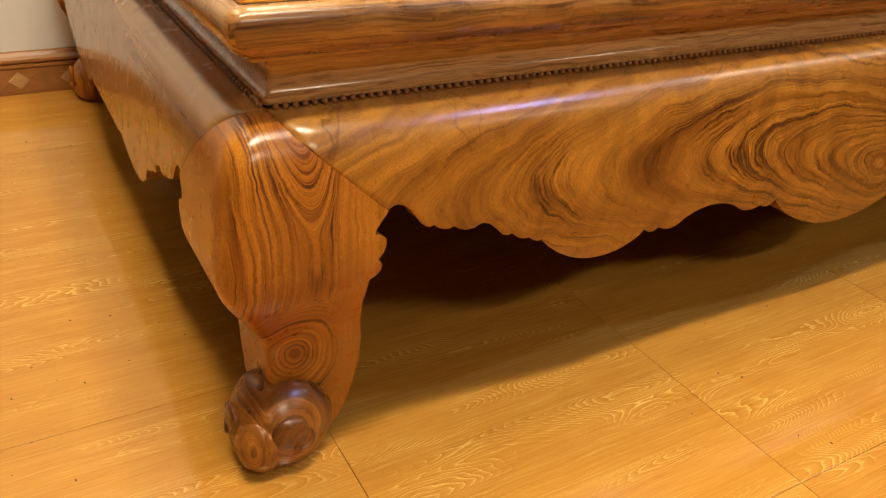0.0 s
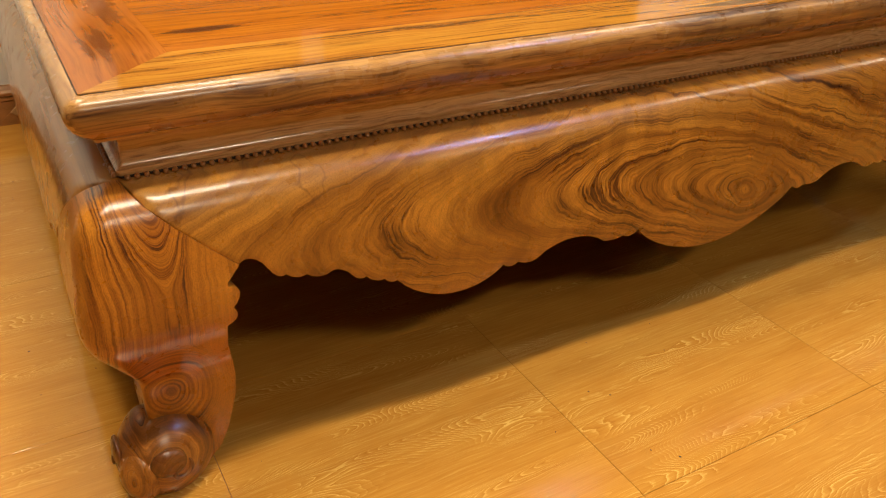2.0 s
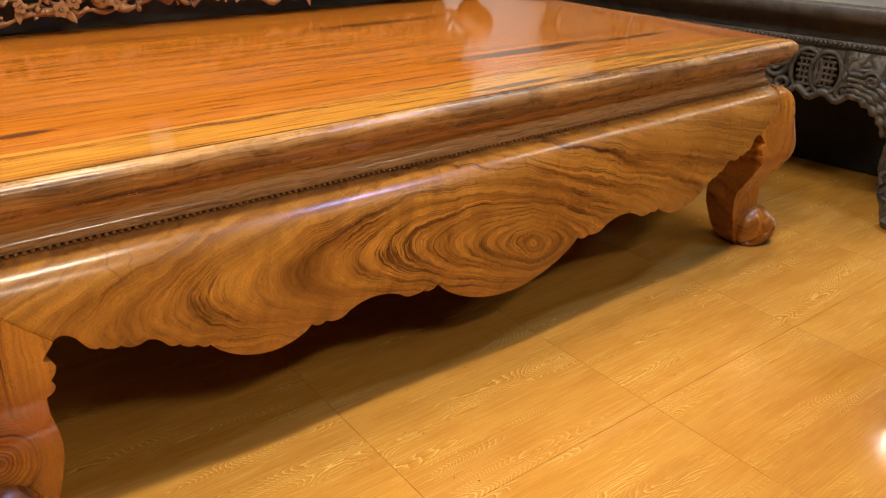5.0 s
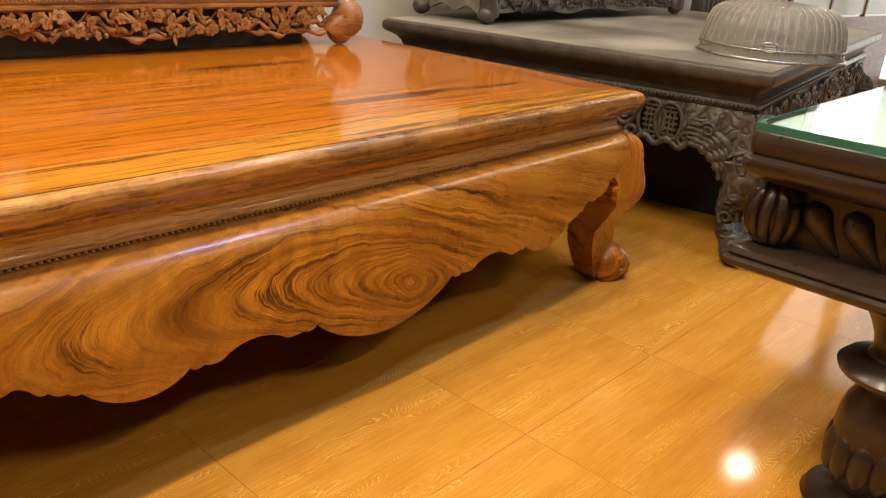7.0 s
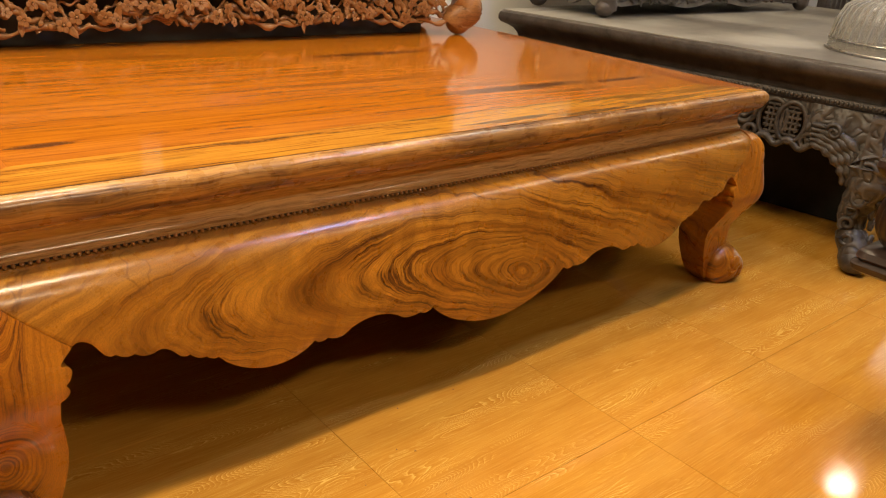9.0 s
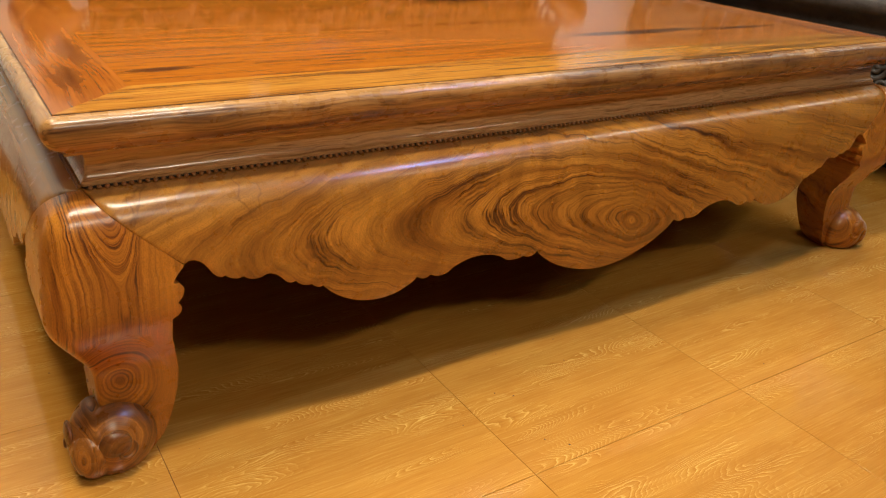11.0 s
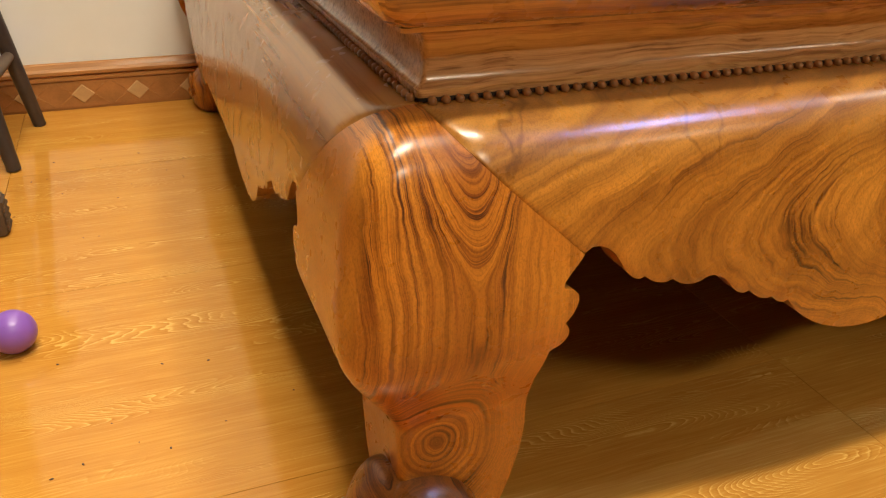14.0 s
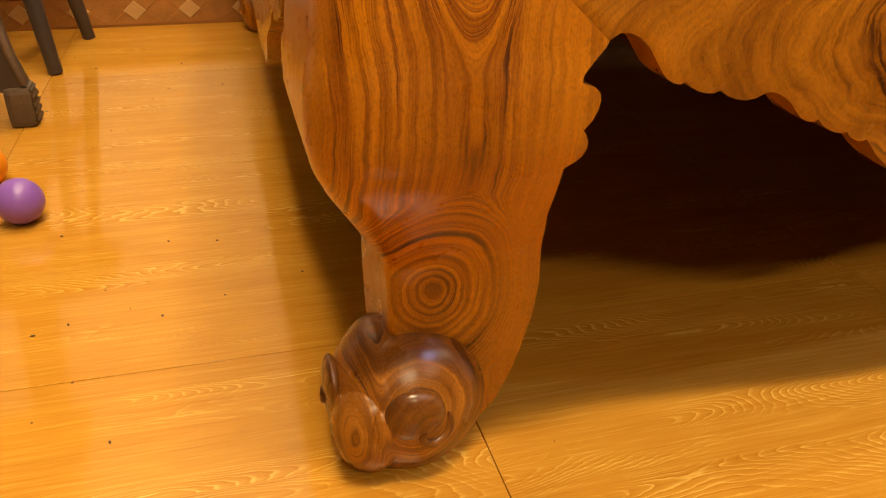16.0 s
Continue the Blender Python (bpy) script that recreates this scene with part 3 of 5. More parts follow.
def sweep_rect(profile, x0, x1, y0, y1, rc=0.02, seg=5, closed=True):
    """A profile of (outward, z) pairs carried round a rectangle with rounded corners."""
    verts, faces, ring = [], [], []
    corners = ((x1, y1, 0), (x0, y1, 90), (x0, y0, 180), (x1, y0, 270))
    for cx, cy, a0 in corners:
        sx, sy = (1 if cx == x1 else -1), (1 if cy == y1 else -1)
        for s in range(seg + 1):
            a = radians(a0 + 90 * s / seg)
            ring.append((cx - sx * rc, cy - sy * rc, math.cos(a), math.sin(a), sx, sy))
    for px, py, ca, sa, sx, sy in ring:
        for o, z in profile:
            verts.append((px + sx * o + ca * rc, py + sy * o + sa * rc, z))
    n, k = len(ring), len(profile)
    for i in range(n):
        for j in range(k if closed else k - 1):
            a, b = i, (i + 1) % n
            c = (j + 1) % k
            faces.append([a * k + j, b * k + j, b * k + c, a * k + c])
    return verts, faces


def lerp(table, t):
    """Piecewise linear value from (key, value) pairs with rising keys."""
    if t <= table[0][0]:
        return table[0][1]
    for (a, va), (b, vb) in zip(table, table[1:]):
        if t <= b:
            return va + (vb - va) * (t - a) / (b - a)
    return table[-1][1]


def curve(table, t):
    """Smooth value through (key, value) pairs with rising keys."""
    if t <= table[0][0]:
        return table[0][1]
    if t >= table[-1][0]:
        return table[-1][1]
    n = len(table)
    for i in range(n - 1):
        (a, va), (b, vb) = table[i], table[i + 1]
        if t <= b:
            def slope(j):
                j0, j1 = max(j - 1, 0), min(j + 1, n - 1)
                return (table[j1][1] - table[j0][1]) / (table[j1][0] - table[j0][0])
            h = b - a
            u = (t - a) / h
            return (va * (1 + 2 * u) * (1 - u) ** 2 + slope(i) * h * u * (1 - u) ** 2 + vb * u * u * (3 - 2 * u) + slope(i + 1) * h * u * u * (u - 1))


# ---- the room ----
X0, X1, Y0, Y1 = ROOM
part_floor = thing("floor", "glossy oak-look ceramic tile floor with thin dark joints", "floor", kind="structure")
part("joint_bed", (*box(X0, X1, Y0, Y1, -0.08, -0.0035), M_JOINT), part_floor)


def wall(name, x0, x1, y0, y1, z0=-0.08, z1=CEILING + 0.1, label="plain white painted wall", material=None):
    return tagged(part(name, (*box(x0, x1, y0, y1, z0, z1), material or M_WALL)), label, "wall", kind="structure")


# walls out of view, coloured dark to deepen the room's shadows
M_DIM_WALL = plain("dim_unseen_wall", (0.10, 0.075, 0.052), 0.75, 0.05, 1.2)
wall("wall_north", X0 - 0.15, X1 + 0.15, Y1, Y1 + 0.15)
wall("wall_south", X0 - 0.15, X1 + 0.15, Y0 - 0.15, Y0, label="unseen closing wall, coloured dark to hold back bounce light", material=M_DIM_WALL)
wall("wall_west", X0 - 0.15, X0, Y0, Y1, label="unseen closing wall, coloured dark to hold back bounce light", material=M_DIM_WALL)
wall("wall_east", X1, X1 + 0.15, Y0, -1.0, label="unseen closing wall, coloured dark to hold back bounce light", material=M_DIM_WALL)
wall("wall_east_pier", X1, X1 + 0.15, 1.2, Y1, label="unseen closing wall, coloured dark to hold back bounce light", material=M_DIM_WALL)
wall("wall_east_lintel", X1, X1 + 0.15, -1.0, 1.2, 2.7, CEILING + 0.1, label="unseen closing wall, coloured dark to hold back bounce light", material=M_DIM_WALL)
tagged(part("ceiling", (*box(X0 - 0.15, X1 + 0.15, Y0 - 0.15, Y1 + 0.15, CEILING, CEILING + 0.1), M_CEIL)), "plain unseen ceiling, greyed to hold back bounce light", "ceiling", kind="structure")
tagged(part("backdrop", (*box(X1 + 0.6, X1 + 0.62, -2.0, 2.4, -0.5, 3.2), glowing("bright_street", (1.0, 0.97, 0.92), 2.0))), "bright hazy street outside the shop window", "backdrop", kind="structure")

# shop window on the east side
win = thing("window_1", "tall aluminium shop window letting daylight in", "window", kind="structure")
M_ALU = plain("aluminium_frame", (0.5, 0.5, 0.48), 0.4, 0.05, metal=0.8)
for yy, ww in ((-1.0, 0.07), (-0.25, 0.07), (0.52, 0.14), (1.13, 0.07)):
    part("mullion", (*box(X1 + 0.03, X1 + 0.10, yy, yy + ww, 0, 2.7, 0.004), M_ALU), win)
for zz in (0.0, 2.63):
    part("rail", (*box(X1 + 0.035, X1 + 0.095, -0.93, 1.13, zz, zz + 0.07, 0.004), M_ALU), win)

# baseboard with a diamond band
BB = thing("baseboard", "brown moulded skirting board with pale diamond pattern", "baseboard", kind="structure")
y = Y1
prof = [(0, 0.0), (0.016, 0.0), (0.016, 0.068), (0.020, 0.070), (0.020, 0.077), (0.015, 0.080), (0.022, 0.084), (0.022, 0.091), (0.014, 0.097), (0.010, 0.106), (0, 0.108)]
verts = [(xx, y - o - 0.0005, z) for xx in (X0, X1) for o, z in prof]
k = len(prof)
part("moulding", (verts, [[j, (j + 1) % k, k + (j + 1) % k, k + j] for j in range(k)] + [list(range(k)), list(range(k, 2 * k))[::-1]], M_BASE), BB)
part("band", (*box(X0, X1, y - 0.0185, y - 0.0165, 0.006, 0.066), M_BASE_DARK), BB)
dia = None
for i in range(40):
    cx = X0 + 0.06 + i * 0.122 + 1.0
    hw, hh, yy = 0.026, 0.023, y - 0.0185
    piece = ([(cx - hw, yy, 0.036), (cx, yy, 0.036 - hh), (cx + hw, yy, 0.036), (cx, yy, 0.036 + hh), (cx - hw * 0.9, yy - 0.002, 0.036), (cx, yy - 0.002, 0.036 - hh * 0.9), (cx + hw * 0.9, yy - 0.002, 0.036), (cx, yy - 0.002, 0.036 + hh * 0.9)],
             [[4, 5, 6, 7], [0, 1, 5, 4], [1, 2, 6, 5], [2, 3, 7, 6], [3, 0, 4, 7]])
    if dia is None:
        dia = mesh_of("diamond", *[[(v[0] - cx, v[1], v[2]) for v in piece[0]], piece[1]], M_BASE_PALE)
        yc = y - 0.0188
        slats = []
        for sx in (-1, 1):
            for sz in (-1, 1):
                slats.append(moved(box(-0.0016, 0.0016, -0.0007, 0.0007, -0.019, 0.019), Matrix.Translation((0.061 - sx * 0.021, yc, 0.036 + sz * 0.0145)) @ Matrix.Rotation(radians(52 * sx * sz), 4, "Y")))
        lattice = mesh_of("lattice", *join(*slats), M_BASE)
    ob = part("diamond", dia, BB)
    ob.location.x = cx
    ob = part("lattice", lattice, BB)
    ob.location.x = cx

# ---- the bed ----
BX, BY = 1.85, 1.40      # size at the bead line
bed = thing("daybed", "large polished rosewood platform daybed with bulging scalloped aprons", "bed")

FACE = [(0.17, 0.074), (0.21, 0.077), (0.25, 0.078), (0.29, 0.076), (0.33, 0.0725), (0.36, 0.069), (0.385, 0.0645), (0.404, 0.058), (0.418, 0.049), (0.428, 0.037), (0.434, 0.021), (0.437, 0.0)]
FOOT = [(0.0, 0.020), (0.06, 0.0235), (0.10, 0.0235), (0.13, 0.0235), (0.150, 0.0240), (0.17, 0.028), (0.204, 0.047), (0.245, 0.0705), (0.27, 0.078), (0.30, 0.0775), (0.33, 0.0725)]


def scallops(start, arcs):
    """A cut edge of arcs: each goes on to (along, z) and swells by its third number, up or down."""
    pts, (x0, z0) = [start], start
    for x1, z1, swell in arcs:
        n = max(5, int((x1 - x0) / 0.012))
        for i in range(1, n + 1):
            u = i / n
            pts.append((x0 + (x1 - x0) * u, z0 + (z1 - z0) * u + swell * (4 * u * (1 - u)) ** 0.85))
        x0, z0 = x1, z1
    return pts


CURL = [(0.1405, 0.318, 0.0105), (0.1615, 0.3055, -0.0055), (0.188, 0.2985, -0.004), (0.222, 0.2945, -0.0055), (0.250, 0.279, 0.005), (0.268, 0.2735, -0.0035), (0.294, 0.2625, -0.004), (0.313, 0.2555, -0.0035)]
FRONT_EDGE = scallops((0.106, 0.334), CURL + [(0.485, 0.2325, -0.0355), (0.511, 0.2305, -0.0055), (0.545, 0.2265, -0.004), (0.672, 0.2245, 0.0205), (0.712, 0.2245, -0.003), (0.743, 0.2275, -0.006), (1.107, 0.2275, -0.0725)])
FRONT_EDGE = [q for q in FRONT_EDGE if q[0] < 0.926]
SIDE_EDGE = scallops((0.106, 0.334), CURL + [(0.540, 0.229, -0.048), (0.600, 0.221, -0.006)])


def apron(edge, length, to_world):
    """A bulging apron between two mitres, its lower edge scalloped. to_world takes (along, outward, z)."""
    half = [(0.0, 0.4365)] + [(0.106 * i / 6, 0.4365 - 0.1025 * (i / 6) ** 0.92) for i in range(1, 6)] + edge
    xs = half + [(length - a, z) for a, z in reversed(half[:-1])]
    rows, thick = 22, 0.034
    verts, faces = [], []
    for layer in (0, 1):
        for a, zb in xs:
            for r in range(rows + 1):
                u = r / rows
                z = 0.4368 + (zb - 0.4368) * u ** 1.35
                d = curve(FACE, z)
                dd = d if layer == 0 else d - thick * min(1.0, (0.45 - z) / 0.05 + 0.25)
                if layer == 0 and r == rows:
                    dd -= 0.0016
                verts.append(to_world(a, dd, z + (0.0 if layer == 0 or r else -0.004)))
    n, k = len(xs), rows + 1
    base = n * k
    for i in range(n - 1):
        for r in range(rows):
            a, b = i * k + r, (i + 1) * k + r
            faces.append([a, b, b + 1, a + 1])
            faces.append([base + a, base + a + 1, base + b + 1, base + b])
        faces.append([i * k + rows, (i + 1) * k + rows, base + (i + 1) * k + rows, base + i * k + rows])
        faces.append([i * k, base + i * k, base + (i + 1) * k, (i + 1) * k])
    for i in (0, n - 1):
        for r in range(rows):
            faces.append([i * k + r, i * k + r + 1, base + i * k + r + 1, base + i * k + r])
    return verts, faces


part("front_apron", (*apron(FRONT_EDGE, BX, lambda a, d, z: (a, -d, z)), M_APRON, True, 50), bed, "swirling eye-figured rosewood apron")
part("back_apron", (*apron(FRONT_EDGE, BX, lambda a, d, z: (BX - a, BY + d, z)), M_APRON, True, 50), bed)
part("side_apron", (*apron(SIDE_EDGE, BY, lambda a, d, z: (-d, BY - a, z)), M_APRON_SIDE, True, 50), bed)
part("side_apron", (*apron(SIDE_EDGE, BY, lambda a, d, z: (BX + d, a, z)), M_APRON_SIDE, True, 50), bed)

INNER = [(0.0, 0.044), (0.005, 0.048), (0.024, 0.064), (0.05, 0.075), (0.072, 0.082), (0.109, 0.092), (0.139, 0.095), (0.165, 0.093), (0.19, 0.089), (0.209, 0.085), (0.238, 0.083), (0.2535, 0.0825), (0.255, 0.084), (0.259, 0.090), (0.263, 0.0935), (0.268, 0.0955),
         (0.273, 0.0955), (0.278, 0.0935), (0.2805, 0.0915), (0.283, 0.0935), (0.287, 0.097), (0.293, 0.100), (0.299, 0.1015), (0.304, 0.1005), (0.3075, 0.097), (0.309, 0.090), (0.311, 0.0885), (0.315, 0.0895), (0.322, 0.0955), (0.330, 0.103), (0.334, 0.1055)]


def leg(to_world):
    """A corner leg: bulging shoulder, drawn-in ankle and a rolled foot. to_world takes (a, b, z), the corner's two inward axes."""
    levels = sorted({round(z, 5) for z in [0.4366, 0.4345, 0.431, 0.427] + [0.42 - 0.0072 * i for i in range(12)] + [z for z, _ in INNER] + [0.0065 * i for i in range(1, 51)]}, reverse=True)
    ring, verts, faces = 0, [], []
    for z in levels:
        d = curve(FACE, z) if z > 0.33 else curve(FOOT, z)
        w = lerp(INNER, z) if z < 0.334 else 0.1055 * ((0.4368 - z) / 0.1028) ** 1.07
        r = min(lerp([(0, 0.010), (0.1, 0.008), (0.14, 0.008), (0.2, 0.020), (0.26, 0.034), (0.36, 0.042), (0.437, 0.02)], z), (d + w) * 0.45)
        pts = []
        for i in range(13):
            u = i / 12
            pts.append((w + (-d + r - w) * u, -d))
        for i in range(1, 9):
            t = radians(90 * i / 8)
            pts.append((-d + r - r * math.sin(t), -d + r - r * math.cos(t)))
        for i in range(1, 13):
            u = i / 12
            pts.append((-d, (-d + r) + (w + d - r) * u))
        depth = max(w - 0.002, -d + 0.02)
        pts.append((depth * 0.75, depth * 0.75) if z > 0.334 else (w * 0.8, w * 0.8))
        ring = len(pts)
        verts += [to_world(a, b, z) for a, b in pts]
    for j in range(len(levels) - 1):
        for i in range(ring):
            n = (i + 1) % ring
            faces.append([j * ring + i, j * ring + n, (j + 1) * ring + n, (j + 1) * ring + i])
    faces.append(list(range(ring)))
    faces.append([(len(levels) - 1) * ring + i for i in range(ring)][::-1])
    return verts, faces


LOBE = (-0.009, -0.027, 0.0465, 0.062, 0.047, 0.060)     # centre and half sizes of the roll on each face of a foot


def roll(to_world, swap):
    """The swelling roll on one face of a foot, flat on the floor, its top drawn back into the ankle."""
    ca, cb, cz, ra, rb, rz = LOBE
    v, f = ball((0, 0, 0), 1.0, 40, 28)
    out = []
    for x, yy, z in v:
        a, b, h = ca + ra * x, cb + rb * yy, cz + rz * z
        b += 0.012 * max(0.0, x) * max(0.0, -yy) + 0.010 * max(0.0, z) ** 2 * max(0.0, -yy)
        out.append(to_world(*((b, a) if swap else (a, b)), max(h, 0.0005)))
    return out, f


def on_roll(a, z):
    """How far out the roll's skin lies at (a, z) of its face."""
    ca, cb, cz, ra, rb, rz = LOBE
    return cb - rb * math.sqrt(max(0.0, 1 - ((a - ca) / ra) ** 2 - ((z - cz) / rz) ** 2)) + 0.012 * max(0.0, (a - ca) / ra)


def dome(to_world, swap, a0, z0, ra, rz, out, fan=0.0):
    """A low carved boss on a roll, fluted by fan towards its lower end."""
    v, f = ball((0, 0, 0), 1.0, 40, 20)
    pts = []
    for x, yy, z in v:
        t = math.atan2(x, z + 0.9)
        flute = 1 + fan * math.cos(t * 14) * max(0.0, -yy)
        a, h = a0 + ra * x, max(z0 + rz * z, 0.004)
        b = on_roll(a0, z0) + 0.004 + out * yy * flute
        pts.append(to_world(*((b, a) if swap else (a, b)), h))
    return pts, f


def spiral(to_world, swap):
    """The hooked end of the carved curl."""
    path, rad = [], []
    for i in range(40):
        u = i / 39
        t = radians(35 - 260 * u)
        r = 0.0145 * (1 - u) ** 0.8 + 0.003
        a, z = -0.002 + r * math.cos(t), 0.0500 + r * math.sin(t)
        b = on_roll(a, z) - 0.0005
        path.append(to_world(*((b, a) if swap else (a, b)), z))
        rad.append(0.0042 * (1 - 0.4 * u) * min(1.0, 0.25 + u * 5))
    return tube(path, rad, 10)


corners = {"fl": lambda a, b, z: (a, b, z), "fr": lambda a, b, z: (BX - a, b, z), "bl": lambda a, b, z: (a, BY - b, z), "br": lambda a, b, z: (BX - a, BY - b, z)}
for key, to_world in corners.items():
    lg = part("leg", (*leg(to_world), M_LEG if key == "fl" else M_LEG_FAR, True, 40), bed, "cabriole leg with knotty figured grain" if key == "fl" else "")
    for swap in ((False, True) if key[0] == "f" else (True,)):
        part("roll", (*roll(to_world, swap), M_FOOT if key == "fl" else M_LEG_FAR, True, 60), lg)
        part("volute", (*spiral(to_world, swap), M_CURL if key == "fl" else M_LEG_FAR, True, 60), lg)
        part("curl_boss", (*dome(to_world, swap, -0.014, 0.0640, 0.0235, 0.0215, 0.007 if swap else 0.011, 0.05), M_CURL if key == "fl" else M_LEG_FAR, True, 60), lg)
        part("end_boss", (*dome(to_world, swap, -0.0380, 0.0500, 0.0105, 0.0200, 0.006 if swap else 0.0105), M_FOOT if key == "fl" else M_LEG_FAR, True, 60), lg)
    if key[0] == "f":
        part("toe", (*ball(to_world(-0.0425, -0.0425, 0.0405), 0.0310, 28, 18, (1, 1, 1.30)), M_FOOT if key == "fl" else M_LEG_FAR, True, 60), lg)

# waist, edge moulding and top
WAIST = [(-0.012, 0.440), (-0.0010, 0.4405), (-0.0008, 0.4462), (-0.0024, 0.4472), (-0.0046, 0.4494), (-0.0064, 0.4522), (-0.0078, 0.4560), (-0.0086, 0.4610), (-0.0090, 0.4680), (-0.0090, 0.4760), (-0.0076, 0.4810), (-0.0040, 0.4850), (0.0030, 0.4882), (0.0165, 0.4905), (0.0165, 0.4935), (-0.05, 0.4935), (-0.05, 0.440)]
part("waist", (*sweep_rect([(o + 0.002, z) for o, z in WAIST], 0, BX, 0, BY, 0.004, 3), M_WAIST, True, 30), bed, "hollow-moulded waist")
EDGE = [(-0.06, 0.4938), (0.018, 0.4938), (0.022, 0.4945), (0.027, 0.4970), (0.032, 0.5005), (0.036, 0.5045), (0.0395, 0.5095), (0.0420, 0.5145), (0.0440, 0.5200), (0.0450, 0.5250), (0.0450, 0.5300), (0.0438, 0.5350), (0.0415, 0.5395), (0.0380, 0.5430), (0.0338, 0.5454), (0.0300, 0.5466), (0.0275, 0.547), (-0.06, 0.547)]
part("edge_moulding", (*sweep_rect([(o - 0.0, z) for o, z in EDGE], 0, BX, 0, BY, 0.016, 5), M_EDGE, True, 40), bed, "rounded edge moulding")
edge = bpy.data.objects["edge_moulding"].data
edge.materials.append(M_EDGE_SIDE)
for f in edge.polygons:
    fx, fy = f.center.x, f.center.y
    outside = max(-fx, fx - BX)
    if outside > max(-fy, fy - BY):
        f.material_index = 1
part("bead_ledge", (*sweep_rect([(-0.05, 0.4372), (0.001, 0.4372), (0.001, 0.4405), (-0.05, 0.4405)], 0, BX, 0, BY, 0.01, 2), M_GROOVE), bed)

o, bw, zt = 0.0255, 0.115, 0.5482
xa, xb, ya, yb = -o, BX + o, -o, BY + o


def board(pts, zt):
    n = len(pts)
    g = 0.0002
    cx, cy = sum(p[0] for p in pts) / n, sum(p[1] for p in pts) / n
    top = [(p[0] + (g if p[0] < cx else -g), p[1] + (g if p[1] < cy else -g), zt) for p in pts]
    mid = [(p[0], p[1], zt - 0.0005) for p in pts]
    low = [(p[0], p[1], zt - 0.004) for p in pts]
    verts = top + mid + low
    faces = [list(range(n))] + [[j * n + i, j * n + (i + 1) % n, (j + 1) * n + (i + 1) % n, (j + 1) * n + i] for j in (0, 1) for i in range(n)] + [list(range(2 * n, 3 * n))[::-1]]
    return verts, faces


part("groove", (*sweep_rect([(0.0255, 0.5468), (0.0268, 0.5468), (0.0268, 0.5474), (0.0255, 0.5474)], 0, BX, 0, BY, 0.004, 1), M_GROOVE), bed)
part("frame_board", (*board([(xa, ya), (xb, ya), (xb - bw, ya + bw), (xa + bw, ya + bw)], zt), M_TOP_FRONT), bed, "yellowish streaked front board")
part("frame_board", (*board([(xa, yb), (xb, yb), (xb - bw, yb - bw), (xa + bw, yb - bw)], zt), M_TOP), bed)
part("frame_board", (*board([(xa, ya), (xa + bw, ya + bw), (xa + bw, yb - bw), (xa, yb)], zt), M_TOP_END), bed, "darker cross-grained end board")
part("frame_board", (*board([(xb, ya), (xb - bw, ya + bw), (xb - bw, yb - bw), (xb, yb)], zt), M_TOP_END), bed)
part("centre_panel", (*board([(xa + bw, ya + bw), (xb - bw, ya + bw), (xb - bw, yb - bw), (xa + bw, yb - bw)], zt), M_TOP), bed, "glossy orange-brown centre panel")

# strings of carved beads under the waist
bead = mesh_of("bead", *ball((0, 0, 0), 0.0041, 8, 5, (0.88, 1.1, 0.9)), M_BEAD, True, 60)
step = 0.0106
for i in range(int(BX / step)):
    ob = part("bead", bead, bed)
    ob.location = (0.004 + (i + 0.5) * step, -0.0032, 0.4384)
for i in range(115):
    ob = part("bead", bead, bed)
    ob.location = (-0.0030, 0.004 + (i + 0.5) * step, 0.4384)
rest = [ball((BX - 0.0005, (i + 0.5) * step, 0.4408), 0.0047, 6, 3) for i in range(int(BY / step))] + [ball((-0.0025, 0.004 + (i + 0.5) * step, 0.4418), 0.0047, 8, 5) for i in range(115, int(BY / step))]
tagged(part("bead_string", (*join(*rest), M_BEAD), bed), kind="stuff")
# slab under the top, its shade carried by the dark colour
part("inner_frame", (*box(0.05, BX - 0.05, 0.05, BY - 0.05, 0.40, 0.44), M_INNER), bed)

# ---- lamps on the ceiling ----


def strip_light(x, y, length, color, power, turn=0, width=0.16):
    t = thing("ceiling_light", "long unseen LED strip light assumed under the ceiling to light the room", "ceiling light", "ceiling strip lights", at=(x, y, CEILING), turn=turn)
    part("housing", (*box(-length / 2, length / 2, -width / 2 - 0.02, width / 2 + 0.02, -0.05, 0.0, 0.006), M_CEIL), t)
    part("diffuser", (*box(-length / 2 + 0.02, length / 2 - 0.02, -width / 2, width / 2, -0.06, -0.0505, 0.003), glowing("lit_diffuser", color, 2.0)), t)
    data = bpy.data.lights.new("strip_lamp", "AREA")
    data.shape, data.size, data.size_y, data.energy, data.color = "RECTANGLE", length - 0.04, width, power, color
    lamp = new("strip_lamp", data)
    lamp.matrix_basis = pose(x, y, CEILING - 0.065, 0, 0, turn)
    return t


WARM, COOL = (1.0, 0.845, 0.59), (0.36, 0.52, 1.0)
# unseen lamps: some set from shadow edges and highlights, the rest added to brighten
for x, y, length, color, power, turn in ((-0.36, 0.85, 0.9, WARM, 23, 90), (0.56, 0.85, 0.9, WARM, 22, 90), (2.35, 0.30, 1.0, WARM, 28, 0), (0.10, -0.48, 1.1, WARM, 60, 0), (1.95, -1.00, 0.5, COOL, 27, 0), (3.4, -0.62, 1.1, WARM, 14, 0),
                                         (5.0, -0.62, 1.1, WARM, 14, 0), (0.2, -2.6, 1.1, WARM, 40, 0), (2.7, -2.6, 1.1, WARM, 14, 0)):
    strip_light(x, y, length, color, power, turn)
spot = thing("downlight", "round recessed downlight with a chrome ring", "ceiling light", at=(5.40, 0.55, CEILING))
